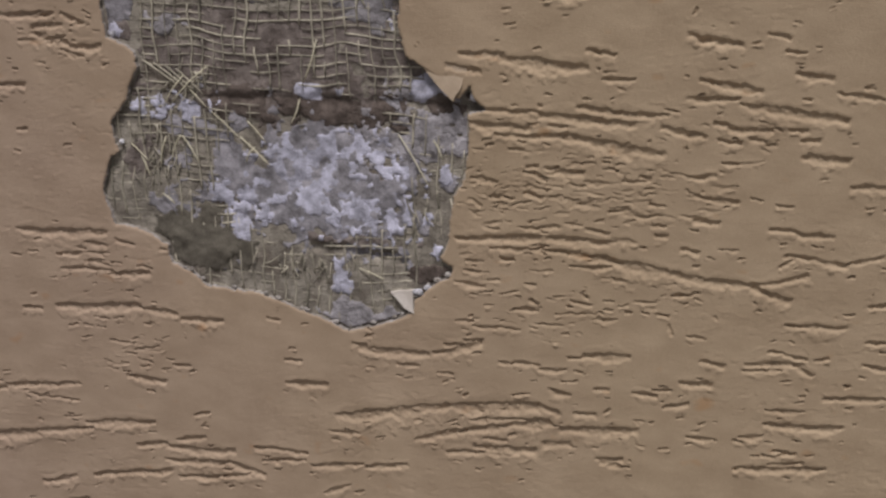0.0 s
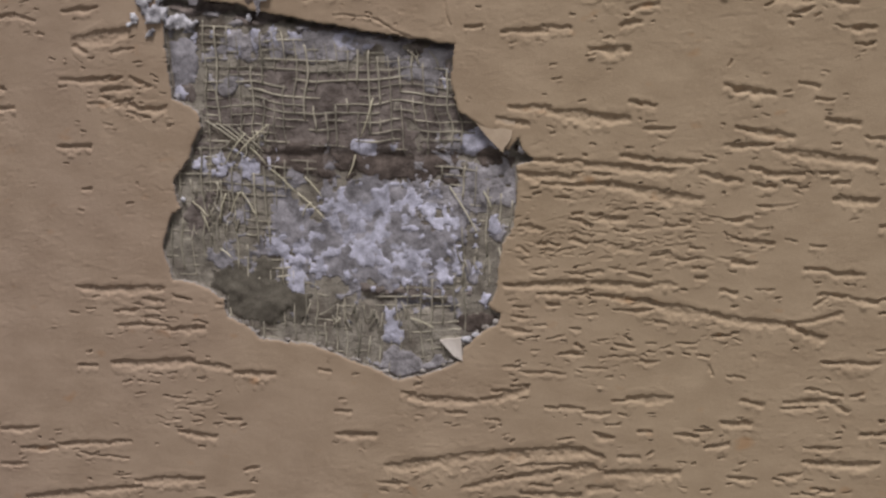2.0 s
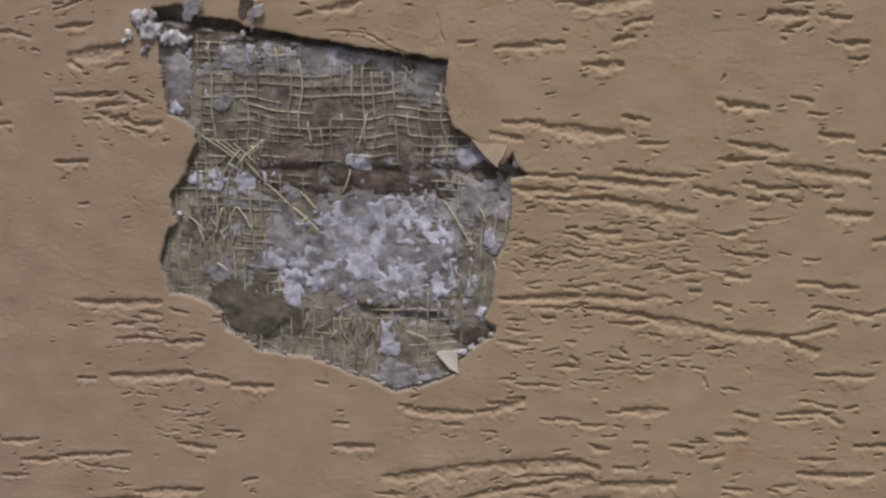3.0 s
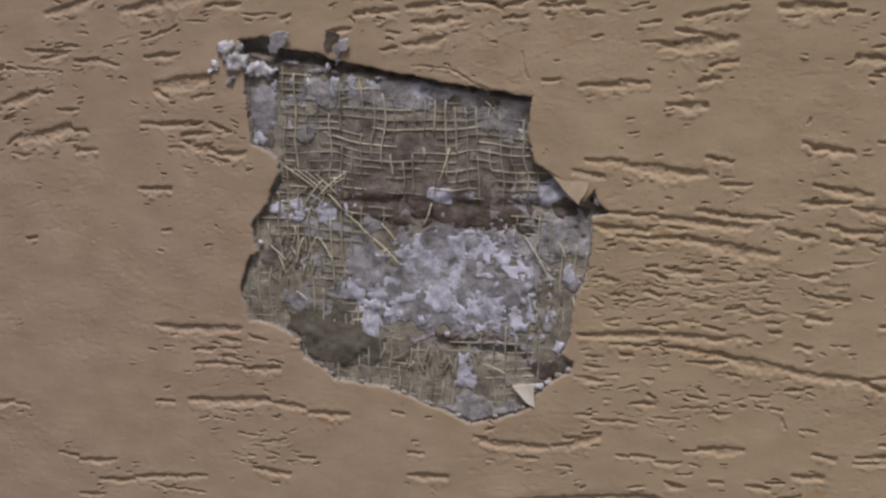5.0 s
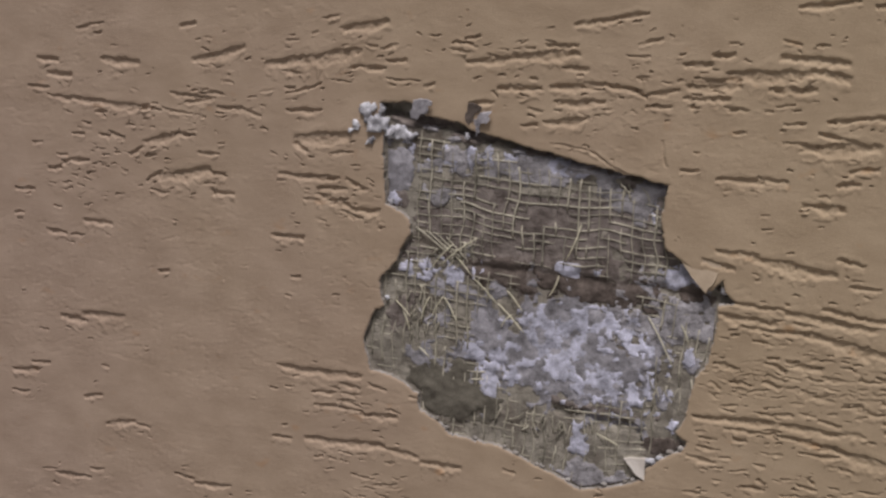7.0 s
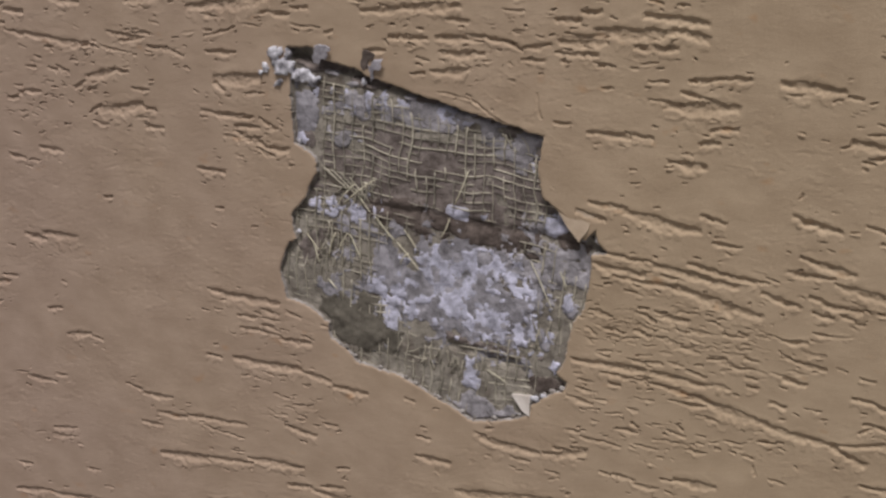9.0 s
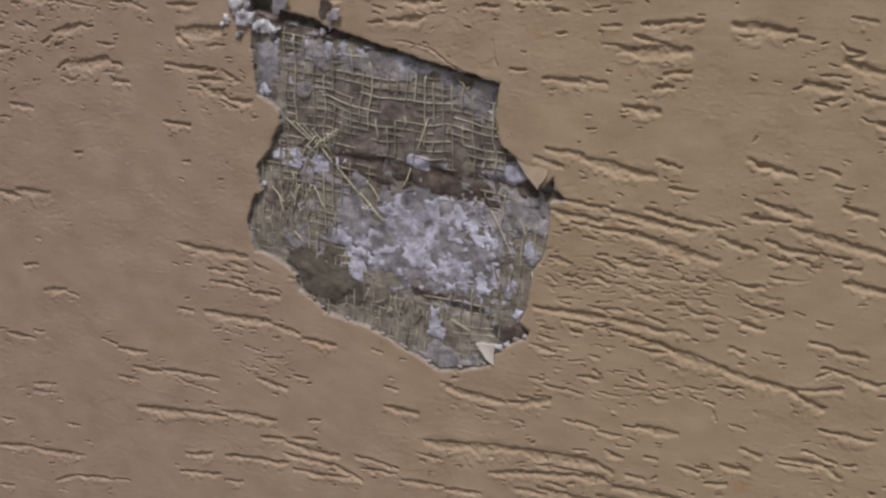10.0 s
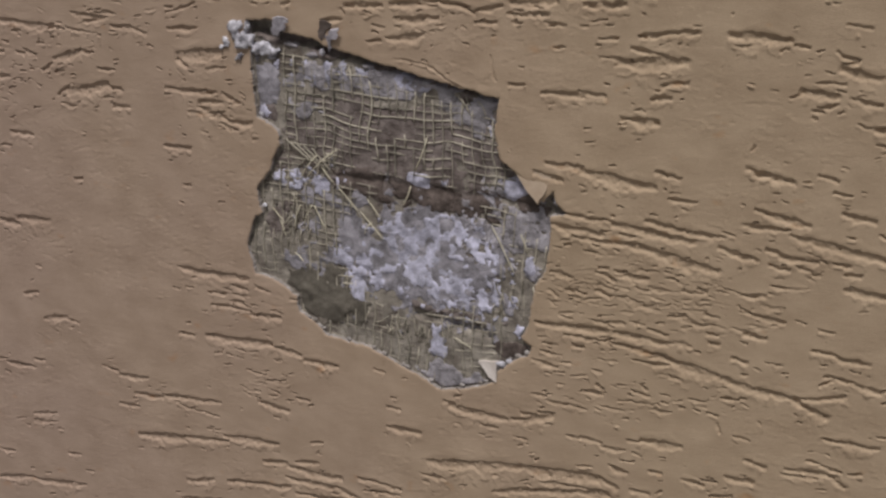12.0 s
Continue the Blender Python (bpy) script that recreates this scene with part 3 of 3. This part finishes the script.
groove(-107.3, -103.0, -79.6, -97.7, 2.4)
groove(-76.0, -100.4, -64.5, -98.6, 2.4)
groove(-246.2, -121.8, -218.1, -115.7, 3.1)
groove(-218.2, -116.6, -178.3, -112.0, 3.4)
groove(-203.3, -136.4, -188.9, -127.6, 2.7)
groove(-188.9, -127.6, -158.4, -123.1, 2.4)
groove(-158.4, -122.9, -145.5, -119.4, 1.7)
groove(-251.0, -151.6, -239.1, -149.5, 2.7)
groove(-201.9, -141.7, -195.1, -140.7, 1.7)
groove(-162.9, -131.9, -161.1, -131.4, 1.4)
groove(-177.0, -101.5, -170.5, -100.6, 1.7)
groove(62.2, -67.9, 81.3, -64.9, 2.4)
groove(191.3, 186.9, 216.3, 185.5, 4.1)
groove(217.7, 183.9, 223.3, 183.4, 2.0)
groove(234.2, 183.3, 236.6, 181.4, 2.4)
groove(236.6, 181.5, 243.2, 180.0, 2.0)
groove(237.1, 176.3, 252.0, 173.5, 4.8)
groove(221.7, 165.5, 236.1, 165.0, 4.1)
groove(217.4, 163.3, 220.8, 163.8, 1.4)
groove(229.1, 159.2, 236.6, 161.5, 2.4)
groove(241.7, 164.9, 253.3, 162.9, 2.7)
rough_patch(142, 68, 50, 20, 70, 1, 0.6)
rough_patch(146, 66, 56, 16, 130, 41, 0.5)
rough_patch(-142, 162, 30, 14, 30, 21)
rough_patch(-185, 141, 26, 14, 26, 22)
rough_patch(-208, 126, 22, 14, 24, 23)
rough_patch(-70, 128, 26, 12, 26, 24)
rough_patch(5, 205, 60, 12, 30, 25)
rough_patch(107, 196, 50, 12, 20, 26)
rough_patch(44, 183, 40, 8, 16, 27)
rough_patch(-58, 22, 26, 14, 30, 28, 0.8)
rough_patch(-50, -20, 26, 18, 40, 29, 0.8)
rough_patch(150, 8, 50, 12, 30, 30, 0.6)
rough_patch(200, 95, 30, 14, 10, 31)
rough_patch(160, 22, 60, 14, 30, 2, 0.6)
rough_patch(-50, 130, 24, 14, 16, 4)
rough_patch(-120, 185, 60, 30, 30, 6)
rough_patch(150, -40, 110, 22, 30, 8)
rough_patch(230, 175, 60, 40, 24, 11)
rough_patch(120, 205, 90, 20, 30, 12)
rough_patch(0, 60, 190, 120, 40, 13)

rim = inside(CU, CV)
torn = rim + 0.9 * wave(CU, CV, 6, 21, 3) + 0.4 * wave(CU, CV, 1.6, 22, 2)
# loose grit dragged along and left on the surface, thickest where the scores are dense
dense = step(0.1, 0.8, wave(CU, CV * 1.5, 45, 15, 2) + 0.5)
coat = coat + dense * 0.35 * np.maximum(wave(CU, CV * 1.7, 3.2, 16, 3) - 0.25, 0) - dense * 0.5 * np.maximum(wave(CU, CV * 2.2, 4.0, 17, 3) - 0.33, 0)
coat = coat + bulge(CU, CV) - 0.4 * step(-1.3, 0.2, torn)
solid = (torn <= 0)
keep = solid[:-1, :-1] & solid[1:, :-1] & solid[:-1, 1:] & solid[1:, 1:]
# the plain coat round the finely modelled field
gu, gv = (CU[0, 0] / 1000, CU[0, -1] / 1000), (Z0 + CV[0, 0] / 1000, Z0 + CV[-1, 0] / 1000)
ring = [(-2.5, 0, 0), (2.5, 0, 0), (2.5, 0, 2.8), (-2.5, 0, 2.8), (gu[0], 0, gv[0]), (gu[1], 0, gv[0]), (gu[1], 0, gv[1]), (gu[0], 0, gv[1])]
ring_faces = [(0, 1, 5, 4), (1, 2, 6, 5), (2, 3, 7, 6), (3, 0, 4, 7)]
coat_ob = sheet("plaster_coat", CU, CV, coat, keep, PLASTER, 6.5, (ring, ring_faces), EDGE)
coat_ob.parent = wall
coat_ob["label"] = "beige plaster coat scored with horizontal grain marks"

# the base coat in the hole
BU, BV = grid(-62, 134, -12, 192, 0.8)


def bed_height(U, V):
    w = -2.9 + 1.1 * wave(U, V, 16, 31, 4) + 0.4 * wave(U, V, 3, 32, 2)
    w = w - 0.9 * step(104, 112, V) * step(158, 146, V) * step(-34, -24, U)
    w = w - 1.0 * blob(U, V, 45, 80, 42, 22)
    w = w + 0.7 * blob(U, V, -5, 32, 26, 16) + 0.7 * blob(U, V, -30, 60, 18, 22) + 0.8 * blob(U, V, 100, 55, 18, 34) + 0.5 * blob(U, V, 52, 16, 44, 22)
    w = w - 2.2 * np.exp(-((line_distance(U, V, (2, 102), (108, 101)) + 2.2 * wave(U, V, 9, 36, 3)) / 2.4) ** 2) * (0.6 + 0.6 * wave(U, V, 12, 33, 2))
    w = w - 5.0 * step(6.0, 2.0, line_distance(U, V, (-42, 174), (14, 164)) + wave(U, V, 7, 34, 2))
    w = w - 4.5 * step(4.0, 1.2, line_distance(U, V, (14, 163), (88, 150)) + wave(U, V, 7, 34, 2))
    w = w - 2.2 * step(3.5, 1.0, line_distance(U, V, (45, 37), (82, 33)) + 3.0 * wave(U, V, 6, 35, 2))
    w = w - 4.5 * blob(U, V, 118, 103, 5, 5)
    return w


bed = bed_height(BU, BV)
bed_ob = sheet("base_coat", BU, BV, bed, np.ones((BU.shape[0] - 1, BU.shape[1] - 1), bool), BED)
bed_ob.parent = wall
bed_ob["label"] = "grey base coat laid bare inside the broken patch"

# unseen ground, added to bounce light up and to carry the wall
bm = bmesh.new()
bmesh.ops.create_grid(bm, x_segments=2, y_segments=2, size=400)
tagged(part("ground", bm, PAVING, smooth=False), "plain grey paved ground before the wall", "ground", kind="structure")


# ---- reinforcing mesh of glass fibre ----
def strand(name, pts, width, thick, material, parent):
    """A flat ribbon-like strand through pts (mm) with a rounded section."""
    bm = bmesh.new()
    rows = []
    P = [Vector(p) for p in pts]
    for k, p in enumerate(P):
        d = (P[min(k + 1, len(P) - 1)] - P[max(k - 1, 0)]).normalized()
        s = d.cross(Vector((0, 0, 1))).normalized()
        n = s.cross(d).normalized()
        f = 0.75 if k in (0, len(P) - 1) else 1.0
        rows.append([bm.verts.new(at(*(p + s * (c * width / 2 * f) + n * (e * thick / 2 * f)))) for c, e in ((-1, 0), (-0.5, 1), (0.5, 1), (1, 0), (0, -1))])
    for a, b in zip(rows, rows[1:]):
        for q in range(5):
            bm.faces.new((a[q], a[(q + 1) % 5], b[(q + 1) % 5], b[q]))
    bm.faces.new(rows[0][::-1])
    bm.faces.new(rows[-1])
    bmesh.ops.recalc_face_normals(bm, faces=bm.faces)
    return part(name, bm, material, parent)


netting = tagged(new("reinforcing_mesh"), "torn glass-fibre reinforcing mesh bared in the plaster", "mesh")


def netted(u, v):
    """Where the mesh still hangs in the hole."""
    u, v = np.float64(u), np.float64(v)
    if inside(u, v) < -2.5:
        return False
    j = 6 * wave(u, v, 12, 41, 2)
    if wave(u, v, 9, 45, 2) > (0.5 if v > 100 or v < 38 else 0.27):
        return False
    if ((u - 47) / (43 + j)) ** 2 + ((v - 72) / (32 + j)) ** 2 < 1:
        return False
    if abs(v - 101 + j * 0.9) < 3.0 and u > -4:
        return False
    return not (v > 158 - 0.19 * u + j * 0.4 or (u < -28 and v > 120))


def net_height(u, v):
    return -2.5 + 0.9 * float(wave(u, v, 16, 31, 4)) + 0.25 * float(wave(u, v, 7, 46, 2)) - 0.7 * float(step(104, 112, v) * step(158, 146, v))


tear = random.Random(23)


def runs(points):
    run = []
    for p in points + [None]:
        if p is not None and netted(p[0], p[1]) and tear.random() > 0.05:
            run.append((p[0], p[1], net_height(p[0], p[1]) + p[2]))
        else:
            if len(run) > 2:
                yield run
            run = []


rnd = random.Random(5)
u = -52.0
while u < 122:
    base = [(u + 2.2 * float(wave(u * 0.5, v, 15, 43, 2)) + 0.012 * (v - 80), v, 0.3) for v in np.arange(-8, 172, 3.0)]
    for run in runs(base):
        strand("warp_strand", run, rnd.uniform(0.45, 0.95), 0.4, GLASS_FIBRE, netting)
    u += rnd.uniform(4.4, 5.6)
v = -4.0
while v < 170:
    base = [(u, v + 2.6 * float(wave(u, v * 0.6, 18, 44, 2)) - 0.03 * (u - 30), -0.1) for u in np.arange(-54, 124, 3.0)]
    for run in runs(base):
        strand("weft_strand", run, rnd.uniform(0.4, 0.9), 0.35, GLASS_FIBRE, netting)
    v += rnd.uniform(3.3, 4.3)


def fibre(u0, v0, u1, v1, lift=1.2, bow=0.7, width=0.65):
    """A strand torn loose that curls out of the hole."""
    pts = []
    for k in range(7):
        s = k / 6
        bend = bow * math.sin(math.pi * s)
        nx, ny = -(v1 - v0), u1 - u0
        n = math.hypot(nx, ny)
        pts.append((u0 + (u1 - u0) * s + nx / n * bend, v0 + (v1 - v0) * s + ny / n * bend, lift * math.sin(math.pi * min(1, s * 0.7)) * 1.4))
    pu, pv = np.array([q[0] for q in pts]), np.array([q[1] for q in pts])
    rest = np.maximum(bed_height(pu, pv) + 0.7, -3.4)
    pts = [(q[0], q[1], float(q[2] + 0.5 * r + 0.5 * rest.mean())) for q, r in zip(pts, rest)]
    strand("loose_strand", pts, width, 0.5, PALE_FIBRE if lift > 1 else GLASS_FIBRE, netting)


fibre(18, 92, 26, 83)
fibre(2, 96, 14, 85)
fibre(14, 85, 27, 73)
fibre(16, 74, 21, 81)
fibre(84, 88, 97, 66)
fibre(42, 102, 38, 92)
fibre(51, 127, 45, 110)
for k in range(4):
    fibre(-27 + 5 * k, 118 - 1.2 * k, -12 + 4 * k, 108 - 1.5 * k, 0.9, 0.4, 0.8)
fibre(-19, 98, -8, 112)
fibre(-15, 100, 3, 116)
fibre(-7, 106, 1, 98)
fibre(-23, 71, -19, 85)
fibre(-18, 74, -12, 86)
fibre(-12, 85, -5, 74)
fibre(-32, 76, -28, 67)
fibre(-36, 81, -28, 74)
fibre(64, 28, 75, 24)
fibre(117, 111, 121, 106)
fibre(99, 86, 103, 78)
fibre(-24, 59, -18, 55)
# short broken ends where the mesh has torn, as bundles
for cu, cv, ru, rv, count, turn in ((-26, 74, 12, 12, 22, 80), (-12, 106, 12, 6, 14, 60), (40, 26, 24, 8, 20, 88), (96, 50, 9, 16, 12, 85), (73, 143, 7, 5, 7, 110)):
    for _ in range(count):
        fu, fv, fl = rnd.gauss(cu, ru / 2), rnd.gauss(cv, rv / 2), rnd.uniform(4, 10)
        fa = radians(rnd.gauss(turn, 22))
        fu2, fv2 = fu + fl * math.cos(fa), fv + fl * math.sin(fa)
        if inside(np.float64(fu), np.float64(fv)) > 3 and inside(np.float64(fu2), np.float64(fv2)) > 3:
            fibre(fu, fv, fu2, fv2, rnd.uniform(0.0, 0.8), rnd.uniform(-1, 1), rnd.uniform(0.5, 0.9))


# ---- white adhesive left on the base coat ----
def islands(k):
    """The connected pieces of a mask, the largest first, without the tiniest specks."""
    left = {(int(i), int(j)) for i, j in zip(*np.nonzero(k))}
    out = []
    while left:
        todo = [left.pop()]
        cells = []
        while todo:
            i, j = todo.pop()
            cells.append((i, j))
            for q in ((i + 1, j), (i - 1, j), (i, j + 1), (i, j - 1), (i + 1, j + 1), (i - 1, j - 1), (i + 1, j - 1), (i - 1, j + 1)):
                if q in left:
                    left.remove(q)
                    todo.append(q)
        if len(cells) > 5:
            piece = np.zeros(k.shape, bool)
            piece[tuple(np.array(cells).T)] = True
            out.append(piece)
    return sorted(out, key=lambda p: -p.sum())


def residue(cu, cv, ru, rv, seed, level=0.25, rise=0.7, lumps=1.0, material=None, floor=None, ragged=0.75, grain=8, label="crusty whitish adhesive stuck on the grey base coat", name="adhesive_residue", category="adhesive"):
    """A crusty island with a ragged edge, on the base coat or at the height floor."""
    U, V = grid(cu - ru * 1.6, cu + ru * 1.6, cv - rv * 1.6, cv + rv * 1.6, 0.7)
    m = 1.0 - np.hypot((U - cu) / ru, (V - cv) / rv) + ragged * 1.5 * wave(U, V, grain, seed, 4) + (0.3 if floor is None else 0.08) * wave(U, V, 2.5, seed + 3, 2) - level + 0.1
    ground_w = floor if floor is not None else bed_height(U, V)
    if floor is None:
        m = np.where(inside(U, V) > 0.5, m, -1)
    thin = 1.0 if floor is not None else 0.55
    w = ground_w + thin * (rise * step(0, 0.6, m) + lumps * (0.6 * wave(U, V, 12, seed + 1, 3) + 0.4 * wave(U, V, 2.0, seed + 2, 2) + 0.3)) + 0.15 * step(0, 0.8, m) + 0.04
    on = m > 0
    k = on[:-1, :-1] & on[1:, :-1] & on[:-1, 1:] & on[1:, 1:]
    found = islands(k)
    if not found:
        return
    main = tagged(sheet(name, U, V, w, found[0], material or CHALK, 1.8), label, category, name.replace("_", " "))
    for piece in found[1:16]:
        sheet("fleck", U, V, w, piece, material or CHALK, 1.8).parent = main


GREY_LABEL = "rough grey adhesive spread behind the torn mesh"
residue(46, 66, 50, 30, 151, 0.05, 0.2, 0.5, DAMP, label="damp dark-grey adhesive under the whitish crust", name="damp_adhesive")
residue(92, 90, 20, 16, 154, 0.1, 0.4, 0.9, GREY, label=GREY_LABEL)
residue(18, 151, 56, 8, 157, 0.2, 0.7, 0.4, GREY, ragged=0.9, label=GREY_LABEL)
# darker mauve-brown ground behind the mesh, so that its cells come out dark
residue(30, 121, 64, 20, 187, -0.05, 0.0, 0.25, MAUVE, ragged=0.7, label="dark mauve-brown patch on the base coat", name="mauve_brown_patch", category="primer")
residue(-33, 78, 8, 12, 190, 0.15, 0.2, 0.5, MAUVE, label="dark mauve-brown patch on the base coat", name="mauve_brown_patch", category="primer")
residue(62, 40, 26, 5, 193, 0.15, 0.1, 0.5, MAUVE, label="dark mauve-brown patch on the base coat", name="mauve_brown_patch", category="primer")
residue(74, 140, 16, 9, 163, 0.2, 0.7, 0.4, GREY, ragged=0.9, label=GREY_LABEL)
residue(58, 4, 16, 7, 166, 0.0, 1.0, 0.9, GREY, label=GREY_LABEL)
residue(-37, 143, 7, 14, 169, 0.0, 0.5, 0.3, DAMP, label=GREY_LABEL)
residue(-14, 134, 9, 5, 181, 0.1, 0.7, 0.3, GREY, label=GREY_LABEL)
residue(30, 146, 20, 4, 184, 0.2, 0.7, 0.3, GREY, label=GREY_LABEL)
# band along the tear: brown ground and the recess's shade in one dark colour
residue(20, 101, 22, 6, 172, 0.0, 0.2, 0.6, BROWN, ragged=1.0, label="dark brown patch on the base coat inside the hole", name="dark_brown_patch", category="primer")
residue(58, 97, 36, 6, 173, 0.0, 0.2, 0.6, BROWN, ragged=1.0, label="dark brown patch on the base coat inside the hole", name="dark_brown_patch", category="primer")
residue(-7, 36, 18, 13, 175, -0.1, 0.4, 0.25, OLIVE, ragged=0.6, label="smooth dark olive-grey render inside the hole", name="olive_render_patch", category="render")
residue(97, 26, 9, 5, 178, 0.0, 0.8, 0.3, BROWN, ragged=0.4, label="dark brown patch on the base coat inside the hole", name="dark_brown_patch", category="primer")
residue(44, 62, 28, 16, 51, 0.15, 0.45, 0.25, ragged=1.2, grain=4)
residue(66, 54, 24, 13, 52, 0.3, 0.4, 0.25, ragged=1.2, grain=4)
residue(47, 80, 24, 8, 54, 0.15, 0.45, 0.25, ragged=1.2, grain=4)
residue(14, 57, 13, 9, 57, 0.1, 0.45, 0.25, ragged=1.2, grain=4)
residue(10, 44, 4.5, 7, 60, 0.0, 0.5, 0.3, ragged=0.7)
residue(74, 76, 18, 11, 63, 0.3, 0.4, 0.25, ragged=1.2, grain=4)
residue(49, 105.5, 11, 3.2, 66, 0.05, 0.5, 0.3)
residue(-12, 98, 17, 5, 69, 0.05, 0.5, 0.3, ragged=1.2, grain=4)
residue(97, 89, 12, 7, 72, 0.35, 0.5, 0.3, GREY, ragged=1.2, grain=4, label=GREY_LABEL)
residue(104, 101, 9, 4, 97, -0.1, 0.4, 0.3, BROWN, ragged=0.8, label="dark brown patch on the base coat inside the hole", name="dark_brown_patch", category="primer")
residue(55, 22, 6, 9, 75, 0.15, 0.4, 0.3)
residue(55, 3, 12, 5, 78, 0.1, 0.4, 0.3)
residue(20, 152, 44, 6, 81, 0.25, 0.4, 0.3, ragged=1.2, grain=4)
residue(78, 140, 10, 7, 84, 0.2, 0.6, 0.3)
residue(-38, 130, 5, 4, 87, 0.0, 1.2, 0.5)
residue(98, 107, 8, 4.5, 90, -0.1, 1.0, 0.4, ragged=0.6)
residue(101, 37, 6, 3, 96, 0.0, 0.8, 0.4, ragged=0.8, grain=4)
residue(104, 72, 2.6, 6, 93, 0.0, 1.0, 0.4, ragged=0.6)
for k, (u, v) in enumerate(((-22, 165), (-8, 161), (22, 158), (48, 153), (66, 151))):
    residue(u, v, 5, 2.2, 300 + 7 * k, 0.1, 2.2, 0.8, GREY, None, 0.6, label=GREY_LABEL)


# ---- loose crumbs, chips and torn edges ----
def crumb(u, v, w, r, seed, flat=0.8, stretch=1.0, name="foam_crumb", material=FOAM, label="white foam crumb caught at the torn plaster edge", category="foam crumb"):
    bm = bmesh.new()
    bmesh.ops.create_icosphere(bm, subdivisions=3, radius=1)
    for p in bm.verts:
        c = p.co.copy()
        k = 1 + 0.45 * noise.noise(c * 1.7 + Vector((seed, 0, 0))) + 0.2 * noise.noise(c * 5 + Vector((seed, 3, 0)))
        p.co = Vector(at(u, v, w)) + Vector((c.x * stretch, c.y * flat, c.z)) * (k * r / 1000)
    return tagged(part(name, bm, material), label, category, "crumbs at the torn edge")


def slab(name, corners, thick, material, label, category, rough=0.35):
    """A broken flat piece with an uneven outline."""
    bm = bmesh.new()
    cu = sum(c[0] for c in corners) / len(corners)
    cv = sum(c[1] for c in corners) / len(corners)
    top, low = [], []
    n = len(corners)
    for k in range(n):
        a, b = corners[k], corners[(k + 1) % n]
        for s in (0, 0.35, 0.7):
            j = 0 if s == 0 else rough * math.sin(k * 7 + s * 31)
            uu, vv = a[0] + (b[0] - a[0]) * s + j, a[1] + (b[1] - a[1]) * s - j
            w = a[2] + (b[2] - a[2]) * s
            top.append(bm.verts.new(at(cu + (uu - cu) * 0.94, cv + (vv - cv) * 0.94, w)))
            low.append(bm.verts.new(at(uu, vv, w - thick)))
    bm.faces.new(top)
    bm.faces.new(low[::-1])
    for k in range(len(top)):
        q = (k + 1) % len(top)
        bm.faces.new((top[k], low[k], low[q], top[q]))
    bmesh.ops.recalc_face_normals(bm, faces=bm.faces)
    return tagged(part(name, bm, material, smooth=False), label, category)


FROTH = "white crumbled foam bulging from the torn corner"
for u, v, ru, rv, w in ((-47, 166, 8, 8, 0.4), (-37, 162, 8, 3.5, -2.0), (-50, 171, 4, 4, 0.5)):
    residue(u, v, ru, rv, 200 + int(u + 3 * v) % 50, 0.05, 0.6, 1.3, FOAM, w, 0.8, 4.2, FROTH, "foam_crust", "foam")
crumb(-3, 163, -1.5, 1.8, 41, stretch=0.6)
crumb(-39, 129, -3, 2.2, 47, 0.5)
crumb(90, 19, -0.5, 1.6, 53, 0.6, 1.5)
crumb(94, 21, -1, 1.1, 56, stretch=1.8)
crumb(-40, 82, -1, 1.1, 65)
crumb(116.5, 104.5, -2.2, 1.9, 71, 0.6, 0.8)
TORN = "greyish-white torn skin curling out above the hole"
slab("torn_flap", [(-30, 169, -0.4), (-29, 176, 0.8), (-25, 179, 1.8), (-19, 178, 2.4), (-21, 174, 1.6), (-26, 170, 0.2)], 0.5, SKIN, TORN, "flap", 0.9)
slab("torn_flap", [(-0, 169, -0.2), (2, 173, 1.2), (9, 176, 2.6), (8, 172, 2.2), (3, 168, 1.0), (1, 163, -0.4)], 0.5, SKIN, TORN, "flap", 0.9)
# dark slab in place of the shadowy gap beside the second flap
slab("gap_shade_slab", [(-4, 170, 0.2), (-3, 177, 0.6), (-1, 179, 0.7), (4, 177, 0.7), (0, 172, 0.5), (-2, 168, 0.1)], 0.4, BROWN, "dark brown slab standing for the shaded gap beside the torn skin", "primer", 0.6)
for u, v, ru, rv, seed in ((-26, 168, 14, 3.0, 501), (2, 163, 14, 2.6, 507), (36, 158, 18, 2.0, 513), (68, 153, 16, 1.8, 519)):
    residue(u, v, ru, rv, seed, 0.1, 1.6, 0.8, MAUVE, None, 0.5, 6, "dark mauve-brown patch on the base coat", "mauve_brown_patch", "primer")
# pale crumbs left along the lower rim
rnd = random.Random(11)
low_rim = [(q, np.roll(RIM, -1, 0)[k]) for k, q in enumerate(RIM) if q[1] < 34 and q[0] > -20]
for _ in range(26):
    q, q2 = rnd.choice(low_rim)
    s = rnd.random()
    crumb(q[0] + (q2[0] - q[0]) * s, q[1] + (q2[1] - q[1]) * s + rnd.uniform(-0.3, 1.4), rnd.uniform(-1.8, -0.4), rnd.uniform(0.6, 1.3), rnd.uniform(0, 90), 0.7, rnd.uniform(1, 1.7), "plaster_crumb", EDGE, "pale plaster crumb lying on the broken plaster rim", "plaster crumb")
slab("plaster_flake", [(96, 117, 0.3), (105, 119, 0.5), (115, 117, 0.5), (113, 110, 1.8), (109, 103, 2.6), (102, 110, 1.8)], 1.2, FLAKE, "loose pale triangular flake of plaster at the rim", "plaster flake")
slab("plaster_chip", [(77, 18, -1.5), (88, 20, -0.8), (88, 9, 0.6), (84, 11, 0.3)], 2.2, CHIP, "pale triangular plaster chip lodged at the rim", "plaster chip")
